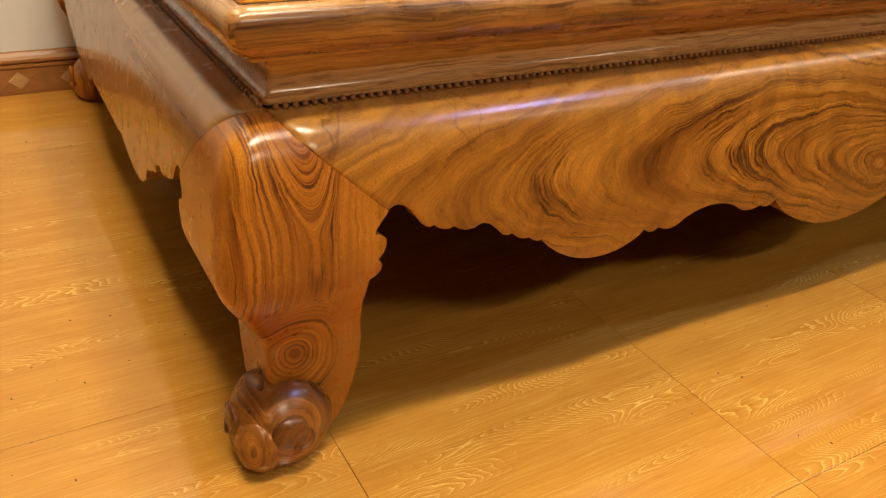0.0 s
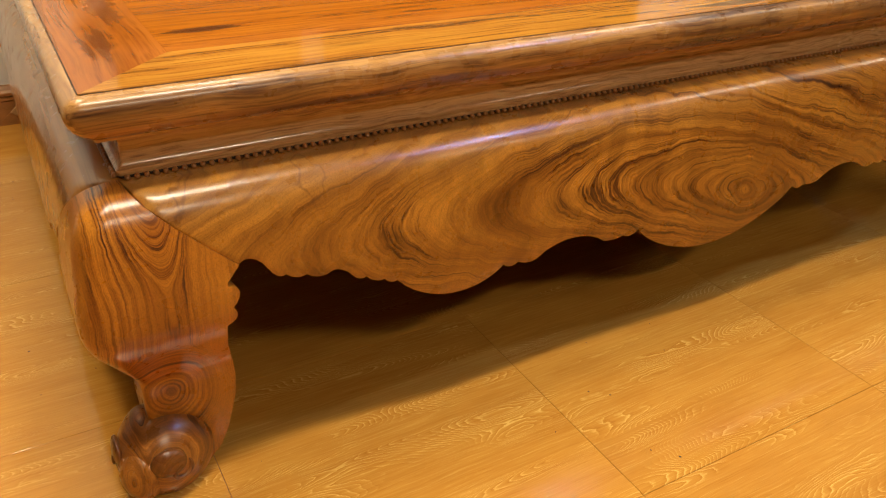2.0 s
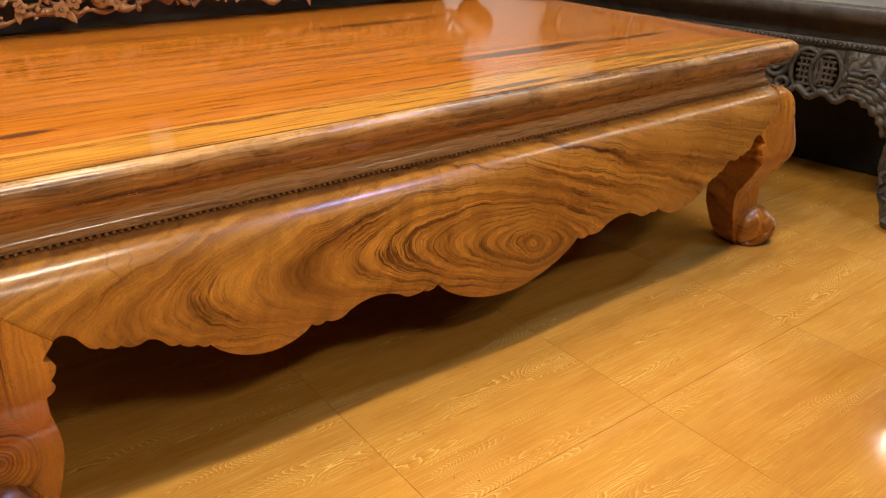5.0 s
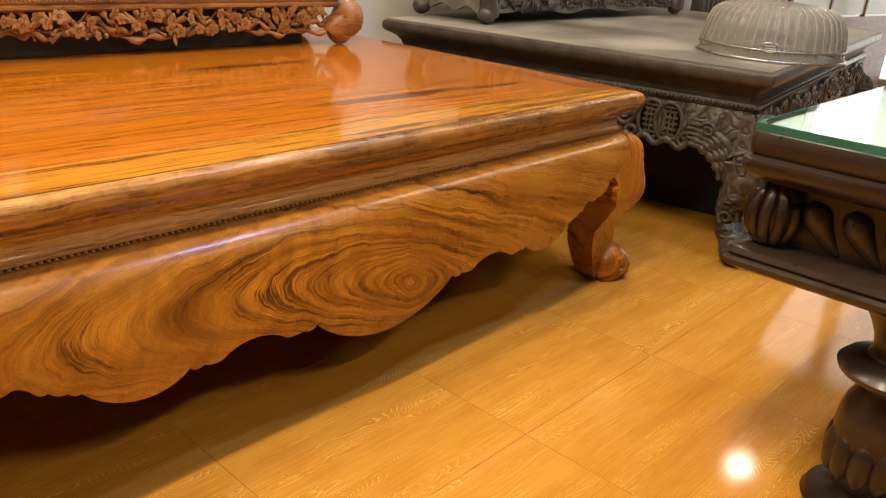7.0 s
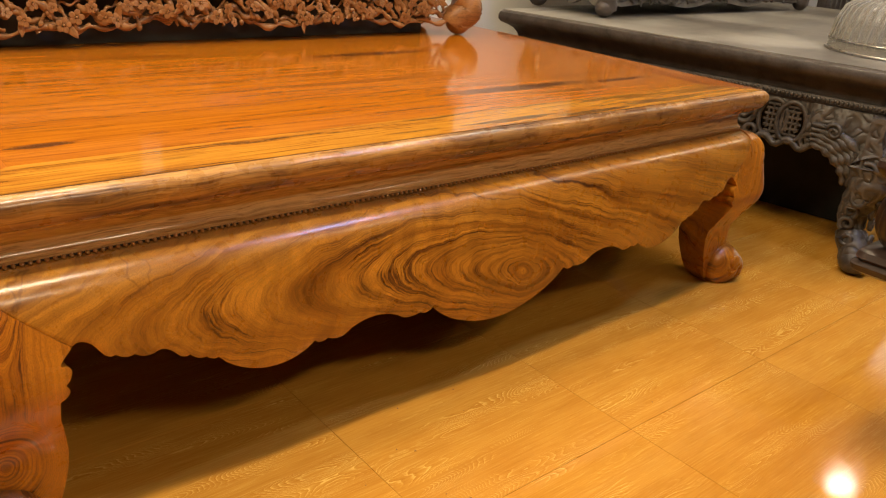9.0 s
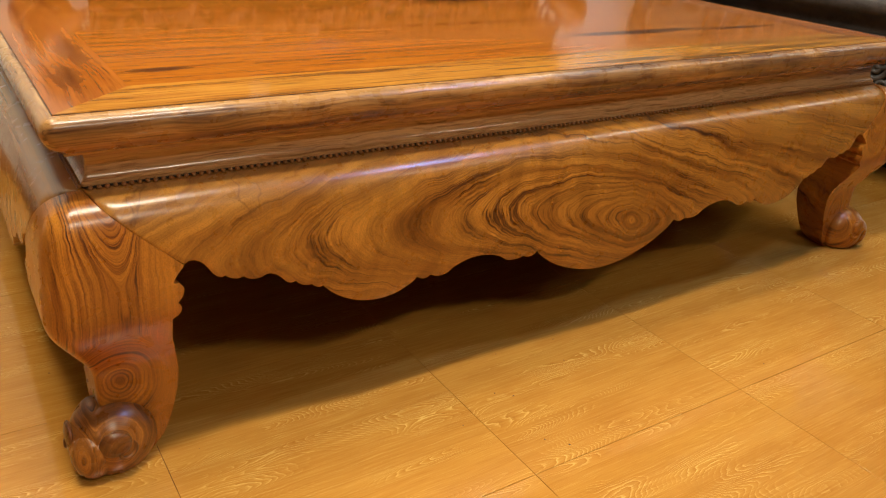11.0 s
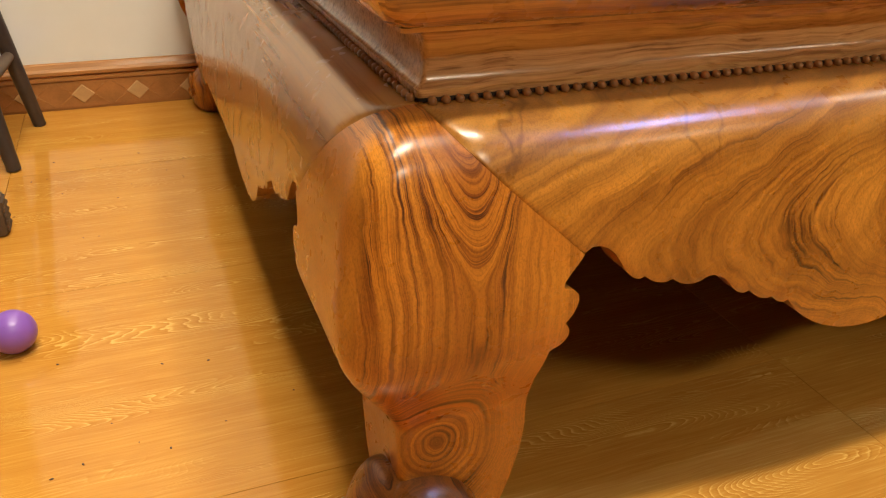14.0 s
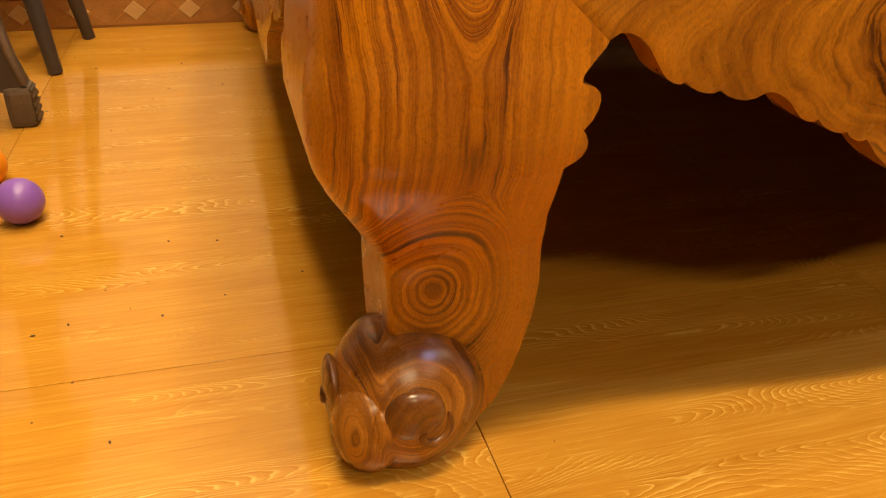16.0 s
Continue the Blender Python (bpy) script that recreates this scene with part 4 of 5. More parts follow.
part("ring", (*tube([(0.10 * math.cos(2 * math.pi * i / 32), 0.10 * math.sin(2 * math.pi * i / 32), -0.008) for i in range(33)], 0.012, 8), M_STEEL, True, 80), spot)
part("lens", (*lathe([(0.088, -0.012), (0.088, -0.003)], 32), glowing("downlight_glow", (1.0, 0.92, 0.78), 75)), spot)

# ---- carving helpers ----
rng = random.Random(7)


def blossom(r, petals=5):
    """An open flower: cupped round petals about a raised heart with stamens."""
    pieces = [ball((0, -0.10 * r, 0), r * 0.17, 8, 5, (1, 0.9, 1))]
    for i in range(petals):
        a = 2 * math.pi * i / petals
        v, f = ball((0, 0, 0), r * 0.37, 10, 6, (1, 0.34, 1))
        cup = [(x, yy - 0.55 * r * ((x * x + z * z) / (r * r * 0.137) - 0.5) * 0.22, z) for x, yy, z in v]
        pieces.append(moved((cup, f), Matrix.Translation((math.cos(a) * r * 0.58, 0.0, math.sin(a) * r * 0.58))))
        b = a + math.pi / petals
        pieces.append(ball((math.cos(b) * r * 0.25, -0.14 * r, math.sin(b) * r * 0.25), r * 0.065, 6, 4))
    return join(*pieces)


def leaf(length, width):
    """A pointed leaf, thick at the midrib and curled up at its tip."""
    verts, faces, n = [], [], 6
    for side in (0, 1):
        for i in range(n + 1):
            u = i / n
            w = width * math.sin(math.pi * min(1, u * 0.96 + 0.03)) ** 0.8
            c = -length * 0.16 * u * u - (0.0 if side == 0 else -0.0022)
            verts += [(u * length, c + 0.001, -w / 2), (u * length, c - (0.002 if side == 0 else 0), 0), (u * length, c + 0.001, w / 2)]
    k = 3 * (n + 1)
    for i in range(n):
        for j in range(2):
            a = 3 * i + j
            faces += [[a, a + 1, a + 4, a + 3], [k + a, k + a + 3, k + a + 4, k + a + 1]]
        faces += [[3 * i, 3 * i + 3, k + 3 * i + 3, k + 3 * i], [3 * i + 2, k + 3 * i + 2, k + 3 * i + 5, 3 * i + 5]]
    return verts, faces


def twig(x0, z0, x1, z1, y, r, bend, lumps=0.3):
    path, rad = [], []
    n = 16
    for i in range(n + 1):
        u = i / n
        path.append((x0 + (x1 - x0) * u, y + 0.006 * math.sin(u * 7 + x0 * 30), z0 + (z1 - z0) * u + bend * math.sin(math.pi * u) + 0.006 * math.sin(u * 15 + x0 * 50)))
        rad.append(r * (1 - 0.45 * u) * (1 + lumps * math.sin(u * 23 + x0 * 11)))
    return tube(path, rad, 8)


def carve(owner, material, x0, x1, zlo, zhi, y, size, count):
    """An openwork apron of twisted branches, blossoms, buds and leaves between x0 and x1."""
    bl = [mesh_of("blossom", *blossom(size * r), material, True, 50) for r in (1.05, 0.88, 0.70)]
    lf = [mesh_of("leaf", *leaf(size * a, size * b), material, True, 50) for a, b in ((2.0, 0.95), (1.5, 0.75))]
    span = (x1 - x0) / count
    h = zhi - zlo
    for i in range(count):
        a = x0 + i * span
        part("branch", (*twig(a - 0.01, zhi - h * rng.uniform(0.0, 0.30), a + span * 1.15, zlo + h * rng.uniform(0.10, 0.45), y, size * 0.48, -h * rng.uniform(0.1, 0.4), 0.4), material, True, 60), owner)
        part("branch", (*twig(a, zlo + h * rng.uniform(0.2, 0.6), a + span * 0.95, zhi - h * rng.uniform(0.0, 0.3), y + 0.004, size * 0.26, h * rng.uniform(-0.4, 0.2)), material, True, 60), owner)
        part("branch", (*twig(a + span * 0.2, zhi, a + span * rng.uniform(0.3, 1.0), zlo + h * rng.uniform(0.0, 0.2), y - 0.003, size * 0.44, 0.0, 0.5), material, True, 60), owner)
        if i % 2 == 0:
            part("branch", (*twig(a - 0.015, zlo + h * rng.uniform(0.05, 0.25), a + span * 2.1, zlo + h * rng.uniform(0.05, 0.30), y + 0.002, size * 0.46, h * rng.uniform(-0.18, 0.22), 0.45), material, True, 60), owner)
        for j in range(3):
            x, z = a + span * (j + rng.uniform(0.2, 0.8)) / 3, zlo + h * rng.uniform(0.18, 0.88)
            ob = part("blossom", rng.choice(bl), owner)
            ob.matrix_basis = pose(x, y - 0.013 - rng.uniform(0, 0.006), z, rng.uniform(-22, 14), rng.uniform(0, 70), rng.uniform(-22, 22))
            for q in range(1):
                ob = part("leaf", rng.choice(lf), owner)
                ob.matrix_basis = pose(x + rng.uniform(-0.012, 0.012), y - 0.009, z, rng.uniform(-20, 20), rng.uniform(0, 360), rng.uniform(-25, 25))
        for j in range(2):
            part("bud", (*moved(ball((0, 0, 0), size * rng.uniform(0.24, 0.34), 8, 6, (1, 0.9, 1.25)), pose(a + rng.uniform(0, span), y - 0.011, zlo + h * rng.uniform(0.15, 0.9), 0, rng.uniform(0, 180), 0)), material, True, 60), owner)


def curled_leg(points, radii):
    return tube(points, radii, 16)


# ---- kang table on the bed ----
KZ = 0.5487
kang = thing("kang_table", "low brown kang table with openwork plum-blossom carving", "low table", at=(0, 0, KZ))
KX0, KX1, KY0, KY1 = 0.13, 1.652, 0.985, 1.205
part("tabletop", (*sweep_rect([(-0.1, 0.215), (0.03, 0.215), (0.042, 0.222), (0.046, 0.232), (0.042, 0.242), (0.03, 0.247), (-0.1, 0.247)], KX0, KX1, KY0, KY1, 0.02, 4), M_CARVED, True, 35), kang)
part("top_panel", (*box(KX0 + 0.02, KX1 - 0.02, KY0 + 0.02, KY1 - 0.02, 0.222, 0.2462), M_CARVED), kang)
part("waist", (*sweep_rect([(-0.04, 0.152), (0.0, 0.152), (-0.004, 0.17), (-0.008, 0.19), (-0.004, 0.21), (0.002, 0.2148), (-0.04, 0.2148)], KX0, KX1, KY0, KY1, 0.012, 2), M_CARVED, True, 35), kang)
part("apron_rail", (*sweep_rect([(-0.03, 0.118), (0.004, 0.118), (0.010, 0.124), (0.010, 0.130), (0.004, 0.134), (0.007, 0.140), (0.004, 0.1515), (-0.03, 0.1515)], KX0, KX1, KY0, KY1, 0.012, 2), M_CARVED, True, 35), kang)
small = mesh_of("bead", *ball((0, 0, 0), 0.0042, 6, 4), M_CARVED, True, 80)
for i in range(150):
    ob = part("bead", small, kang)
    ob.location = (KX0 + 0.012 + i * (KX1 - KX0 - 0.02) / 150, KY0 - 0.006, 0.1455)
carve(kang, M_CARVED, KX0 + 0.05, KX1 - 0.05, 0.042, 0.122, KY0 + 0.002, 0.0195, 15)
for x, y in ((KX0, KY0), (KX1, KY0), (KX0, KY1), (KX1, KY1)):
    sx, sy = (1 if x == KX1 else -1), (1 if y == KY1 else -1)
    pts, rad = [], []
    for i in range(22):
        u = i / 21
        z = 0.125 * (1 - u) + 0.034 * u
        out = 0.004 + 0.030 * math.sin(math.pi * min(1, u * 1.15)) - 0.050 * max(0, u - 0.55)
        pts.append((x + sx * out, y + sy * out * 0.5, z))
        rad.append(0.038 + 0.012 * math.sin(math.pi * u) + 0.003 * u)
    lg = part("leg", (*curled_leg(pts, rad), M_BEAD, True, 60), kang)
    foot = part("scroll_foot", (*ball((x + sx * 0.010, y + sy * 0.002, 0.0425), 0.043, 20, 14, (1.0, 1.0, 0.99)), M_BEAD, True, 70), lg, "dark rolled foot")
    part("curl", (*tube([(x + sx * 0.010 + (0.024 * (1 - i / 30) + 0.004) * math.cos(0.42 * i), y - 0.0385 - 0.004 * i / 30, 0.044 + (0.024 * (1 - i / 30) + 0.004) * math.sin(0.42 * i)) for i in range(30)], 0.0045, 6), M_BEAD, True, 80), foot)
    for j in range(4):
        part("leaf_lobe", (*ball((x + sx * (0.030 - 0.012 * j), y - 0.030, 0.118 - 0.016 * j), 0.015, 10, 7, (1.2, 0.7, 0.8)), M_CARVED, True, 80), lg)

# board added so that the gap behind the carving reads as shaded
tagged(part("wooden_board", (*box(KX0 + 0.08, 1.56, 1.052, 1.066, KZ, KZ + 0.117, 0.003), plain("grey_black_shade", (0.040, 0.038, 0.034), 0.7, 0.2, 5))), "dark grey upright board added to give the gap under the kang table its shade", "board")

# ---- plain screens standing on the kang table ----
def wooden_screen(x0, x1, y, z, tall, material, label):
    screen = thing("wooden_screen", label, "screen", "screens on the kang tables", at=(x0, y, z))
    w = x1 - x0
    part("panel", (*box(0.03, w - 0.03, 0.008, 0.022, 0.03, tall - 0.03), material), screen)
    for a, b in ((0.0, 0.035), (w - 0.035, w)):
        part("stile", (*box(a, b, 0.0, 0.03, 0.0, tall, 0.003), material), screen)
    for h in (0.0, tall - 0.035):
        part("rail", (*box(0.036, w - 0.036, 0.001, 0.029, h, h + 0.035, 0.003), material), screen)


M_SCREEN = straight_wood("brown_screen_wood", 2, (0.20, 0.085, 0.024), (0.14, 0.055, 0.016), (0.06, 0.022, 0.009), 1.0, 0.45, 0.1, 0.4, 31.0)
for x0, x1 in ((0.14, 0.585), (0.650, 1.692)):
    wooden_screen(x0, x1, 1.0, KZ + 0.2472, 0.95, M_SCREEN, "tall brown wooden screen standing on the kang table")

# ---- dark carved daybed ----
DX, DY, DT = 2.25, 1.45, 8.6
dk = thing("dark_daybed", "dusty dark-stained daybed with carved openwork aprons", "bed", at=(2.265, -0.235, 0), turn=DT)
DK_EDGE = [(-0.10, 0.496), (-0.060, 0.496), (-0.058, 0.503), (-0.052, 0.520), (-0.040, 0.537), (-0.020, 0.549), (-0.004, 0.557), (0.002, 0.566), (0.003, 0.580), (-0.001, 0.592), (-0.010, 0.598), (-0.10, 0.598)]
part("edge_moulding", (*sweep_rect(DK_EDGE, 0, DX, 0, DY, 0.012, 3), M_DARK, True, 32), dk)
for xa, xb in ((0.09, 0.78), (0.783, 1.47), (1.473, DX - 0.09)):
    part("top_board", (*box(xa, xb, 0.09, DY - 0.09, 0.57, 0.6005, 0.0012), M_DUSTY), dk)
for pts in ([(0.012, 0.012), (DX - 0.012, 0.012), (DX - 0.0885, 0.0885), (0.0885, 0.0885)], [(0.012, DY - 0.012), (DX - 0.012, DY - 0.012), (DX - 0.0885, DY - 0.0885), (0.0885, DY - 0.0885)],
            [(0.012, 0.013), (0.0875, 0.0885), (0.0875, DY - 0.0885), (0.012, DY - 0.013)], [(DX - 0.012, 0.013), (DX - 0.0875, 0.0885), (DX - 0.0875, DY - 0.0885), (DX - 0.012, DY - 0.013)]):
    part("frame_board", (*board(pts, 0.601), M_DUSTY), dk)
part("waist_rail", (*sweep_rect([(-0.10, 0.470), (-0.045, 0.470), (-0.040, 0.478), (-0.045, 0.4955), (-0.10, 0.4955)], 0, DX, 0, DY, 0.01, 2), M_DARK, True, 40), dk)
db = mesh_of("bead", *ball((0, 0, 0), 0.0065, 6, 4), M_DARK, True, 80)
for i in range(100):
    ob = part("bead", db, dk)
    ob.location = (0.037, 0.03 + i * 0.0135, 0.487)
for i in range(110):
    ob = part("bead", db, dk)
    ob.location = (0.04 + i * 0.0135, 0.037, 0.487)


def flat_shape(outline, y0, y1):
    """A board cut to an outline of (along, z) pairs, between two depths."""
    n = len(outline)
    verts = [(a, y0, z) for a, z in outline] + [(a, y1, z) for a, z in outline]
    return verts, [list(range(n)), list(range(n, 2 * n))[::-1]] + [[i, (i + 1) % n, n + (i + 1) % n, n + i] for i in range(n)]


def scroll(cx, cz, r, turns, start, y, rad, flip=1):
    path, rr = [], []
    n = int(26 * turns)
    for i in range(n + 1):
        u = i / n
        t = radians(start) + flip * 2 * math.pi * turns * u
        q = r * (1 - u) + rad * 0.9
        path.append((cx + q * math.cos(t), y - 0.006 * u, cz + q * math.sin(t)))
        rr.append(rad * (1 - 0.35 * u))
    return tube(path, rr, 8)


def dark_apron(length, medallions):
    """Parts of one carved side, laid along x at y = 0 facing -y: arched lower edge, scrolls and pierced medallions."""
    edge = [(0.03, 0.47), (0.03, 0.40)]
    n = 46
    for i in range(n + 1):
        u = i / n
        a = 0.10 + (length - 0.20) * u
        s = min(u, 1 - u) * (length - 0.2)
        z = 0.33 + 0.075 * math.exp(-((s - 0.10) / 0.06) ** 2) - 0.02 * math.cos(s * 34)
        edge.append((a, z))
    edge += [(length - 0.03, 0.40), (length - 0.03, 0.47)]
    out = []
    holes = [(m - 0.085, m + 0.085) for m in medallions]
    chunks, run = [], []
    pts = sorted((a, z) for a, z in edge[2:-2])
    for a, z in pts:
        if any(h0 < a < h1 for h0, h1 in holes):
            if len(run) > 1:
                chunks.append(run)
            run = []
        else:
            run.append((a, z))
    if len(run) > 1:
        chunks.append(run)
    out.append(("apron", flat_shape([(0.03, 0.436), (length - 0.03, 0.436), (length - 0.03, 0.4735), (0.03, 0.4735)], 0.016, 0.034)))
    for c in chunks:
        out.append(("apron", flat_shape(c + [(c[-1][0], 0.472), (c[0][0], 0.472)], 0.012, 0.030)))
    return out


def dark_side(owner, length, m, medallions):
    for name, piece in dark_apron(length, medallions):
        part(name, (*moved(piece, m), M_RELIEF), owner)
    for c in medallions:
        loops = [tube([(c + k * 0.030 + 0.044 * math.cos(2 * math.pi * i / 28), 0.007 + 0.003 * k, 0.402 + 0.062 * math.sin(2 * math.pi * i / 28)) for i in range(29)], 0.0075, 8) for k in (-1, 1)]
        med = part("medallion", (*moved(join(*loops), m), M_WORN, True, 80), owner)
        for s in (-1, 1):
            for dz in (-0.040, -0.022, -0.004, 0.014, 0.032, 0.046):
                w = 0.027
                part("bar", (*moved(box(c + s * 0.031 - w * (1 - abs(dz) * 6), c + s * 0.031 + w * (1 - abs(dz) * 6), 0.004, 0.016, 0.402 + dz - 0.0035, 0.402 + dz + 0.0035, 0.001), m), M_WORN), med)
            for dx in (-0.014, 0.0, 0.014):
                part("bar", (*moved(box(c + s * 0.031 + dx - 0.003, c + s * 0.031 + dx + 0.003, 0.005, 0.017, 0.356 + abs(dx), 0.450 - abs(dx), 0.001), m), M_WORN), med)
        part("bar", (*moved(box(c - 0.005, c + 0.005, 0.003, 0.018, 0.345, 0.460, 0.002), m), M_WORN), med)
        for s in (-1, 1):
            part("scroll", (*moved(scroll(c + s * 0.108, 0.435, 0.022, 1.4, 90 + 90 * s, 0.008, 0.010, s), m), M_WORN, True, 80), owner)
            part("scroll", (*moved(scroll(c + s * 0.088, 0.352, 0.020, 1.3, 200, 0.008, 0.009, s), m), M_WORN, True, 80), owner)
        part("scroll", (*moved(tube([(c - 0.11 + 0.22 * i / 20, 0.006, 0.338 + 0.012 * math.cos(i * 0.9)) for i in range(21)], 0.011, 8), m), M_WORN, True, 80), owner)
    k = 0
    a = 0.16
    while a < length - 0.1:
        if all(abs(a - c) > 0.12 for c in medallions):
            part("scroll", (*moved(scroll(a, 0.425 - 0.02 * (k % 2), 0.030, 1.5, 40 + 77 * k, 0.010, 0.010, 1 if k % 2 else -1), m), M_WORN, True, 80), owner)
            part("scroll", (*moved(scroll(a + 0.03, 0.385 + 0.02 * (k % 2), 0.020, 1.3, 140 + 77 * k, 0.010, 0.008, -1 if k % 2 else 1), m), M_WORN, True, 80), owner)
            k += 1
        a += 0.072


LEFT = Matrix(((0, 1, 0, 0.030), (1, 0, 0, 0), (0, 0, 1, 0), (0, 0, 0, 1)))
dark_side(dk, DY, LEFT, (0.325, 1.08))
dark_side(dk, DX, Matrix.Translation((0, 0.030, 0)), (0.40, 1.12, 1.85))
for x, y in ((0, 0), (DX, 0), (0, DY), (DX, DY)):
    sx, sy = (1 if x == 0 else -1), (1 if y == 0 else -1)
    pts, rad = [], []
    for i in range(30):
        u = i / 29
        z = 0.395 - 0.355 * u
        k = lerp([(0.0, 0.085), (0.18, 0.035), (0.4, 0.035), (0.62, 0.062), (0.8, 0.05), (0.92, 0.02), (1.0, 0.012)], u)
        pts.append((x + sx * k, y + sy * k, z))
        rad.append(lerp([(0.0, 0.035), (0.2, 0.066), (0.45, 0.052), (0.7, 0.040), (0.88, 0.045), (1.0, 0.042)], u) * (1 + 0.05 * math.sin(u * 40)))
    lg = part("leg", (*tube(pts, rad, 18), M_RELIEF, True, 70), dk)
    part("scroll_foot", (*ball((x + sx * 0.006, y + sy * 0.006, 0.040), 0.047, 16, 10, (1, 1, 0.86)), M_WORN, True, 80), lg)
    for j in range(7):
        u = 0.1 + j * 0.12
        z = 0.395 - 0.355 * u
        k = lerp([(0.0, 0.085), (0.18, 0.035), (0.4, 0.035), (0.62, 0.062), (0.8, 0.05), (0.92, 0.02), (1.0, 0.012)], u)
        for side in (0, 1):
            m = Matrix.Translation((x + sx * (k - (0.052 if side else 0)), y + sy * (k - (0 if side else 0.052)), z)) @ Matrix.Rotation(radians(90 if side else 0), 4, "Z")
            part("scroll", (*moved(scroll(0, 0, 0.020 - 0.0012 * j, 1.3, 60 * j, 0, 0.008, 1 if j % 2 else -1), m), M_WORN, True, 80), lg)
# black boards added to fill the underside with shade
part("under_panel", (*box(0.46, DX - 0.1, 0.15, 0.17, 0.004, 0.468), M_UNDER_SHADE), dk)
part("under_panel", (*box(0.46, 0.48, 0.172, DY - 0.1, 0.004, 0.468), M_UNDER_SHADE), dk)
part("under_frame", (*box(0.07, DX - 0.07, 0.07, DY - 0.07, 0.4685, 0.495), M_UNDER_SHADE), dk)


def shoulder():
    """A bulging carved shoulder that runs from the corner along one side, arched below, at y = 0 facing -y."""
    n, rows = 26, 12
    low = [(0.0, 0.20), (0.085, 0.20), (0.095, 0.27), (0.110, 0.315), (0.135, 0.345), (0.17, 0.357), (0.21, 0.350), (0.245, 0.335)]
    verts, faces = [], []
    for layer in (0, 1):
        for i in range(n + 1):
            a = -0.012 + 0.257 * i / n
            zb = lerp(low, a)
            for r in range(rows + 1):
                u = r / rows
                z = 0.472 + (zb - 0.472) * u
                y = -0.030 * math.sin(math.pi * min(1.0, 0.12 + u * 0.80)) * (1 - 0.5 * max(0.0, a / 0.245)) - 0.004 * math.sin(a * 90 + z * 60)
                verts.append((a, y + 0.012 if layer == 0 else 0.034, z))
    k, base = rows + 1, (n + 1) * (rows + 1)
    for i in range(n):
        for r in range(rows):
            a = i * k + r
            faces += [[a, a + k, a + k + 1, a + 1], [base + a, base + a + 1, base + a + k + 1, base + a + k]]
        for r in (0, rows):
            a = i * k + r
            faces.append([a, base + a, base + a + k, a + k])
    for i in (0, n):
        for r in range(rows):
            a = i * k + r
            faces.append([a, a + 1, base + a + 1, base + a])
    return verts, faces


def shoulder_leaf(k):
    """One raised vein of the carved leaf that flows over a shoulder."""
    pts, rad = [], []
    for i in range(25):
        u = i / 24
        t = radians(178 - 92 * u)
        r = 0.112 + 0.0165 * k
        pts.append((0.215 + r * math.cos(t), -0.008 - 0.006 * math.sin(math.pi * u), 0.250 + r * math.sin(t) * 0.92))
        rad.append(0.0105 * (0.45 + math.sin(math.pi * min(1, u * 0.9 + 0.05))) * (1 + 0.25 * math.sin(u * 30 + k)))
    return tube(pts, rad, 8)


FAR_LEFT = Matrix(((0, 1, 0, 0.030), (-1, 0, 0, DY), (0, 0, 1, 0), (0, 0, 0, 1)))
for m in (LEFT, FAR_LEFT, Matrix.Translation((0, 0.030, 0))):
    sh = part("shoulder", (*moved(shoulder(), m), M_RELIEF, True, 60), dk, "carved leafy shoulder")
    for k in range(5):
        part("vein", (*moved(shoulder_leaf(k), m), M_WORN, True, 80), sh)
    part("curl", (*moved(scroll(0.160, 0.405, 0.018, 1.3, 20, -0.020, 0.0065), m), M_WORN, True, 80), sh)
    part("curl", (*moved(scroll(0.060, 0.330, 0.016, 1.3, 120, -0.026, 0.006, -1), m), M_WORN, True, 80), sh)

# ---- dark kang table on the dark daybed ----
k2 = thing("dark_kang_table", "dark carved kang table with dusty relief blossoms", "low table", at=(2.34, 0.915, 0.602), turn=2)
K2X, K2Y = 1.56, 0.34
M_DUSTCARVE = plain("dusty_carved_relief", (0.16, 0.145, 0.125), 0.6, 0.3, 16)
part("tabletop", (*sweep_rect([(-0.1, 0.20), (0.03, 0.20), (0.042, 0.21), (0.045, 0.22), (0.03, 0.232), (-0.1, 0.232)], 0, K2X, 0, K2Y, 0.02, 3), M_DARK, True, 35), k2)
part("top_panel", (*box(0.02, K2X - 0.02, 0.02, K2Y - 0.02, 0.205, 0.2312), M_DARK), k2)
for y0 in (0.0, K2Y):
    n = 40
    low = [(0.05 + (K2X - 0.1) * i / n, 0.040 - 0.012 * math.cos(2 * math.pi * 3 * i / n) + 0.012 * (abs(i - n / 2) / (n / 2)) ** 4) for i in range(n + 1)]
    part("apron", (*flat_shape(low + [(K2X - 0.05, 0.2), (0.05, 0.2)], y0 - 0.010, y0 + 0.012), M_DUSTCARVE), k2)
part("apron", (*moved(flat_shape([(0.04 + (K2Y - 0.08) * i / 16, 0.045 - 0.012 * math.cos(2 * math.pi * 2 * i / 16)) for i in range(17)] + [(K2Y - 0.04, 0.2), (0.04, 0.2)], -0.01, 0.012), Matrix(((0, 1, 0, 0), (1, 0, 0, 0), (0, 0, 1, 0), (0, 0, 0, 1)))), M_DUSTCARVE), k2)
carve(k2, M_WORN, 0.07, K2X - 0.07, 0.045, 0.13, -0.014, 0.016, 12)
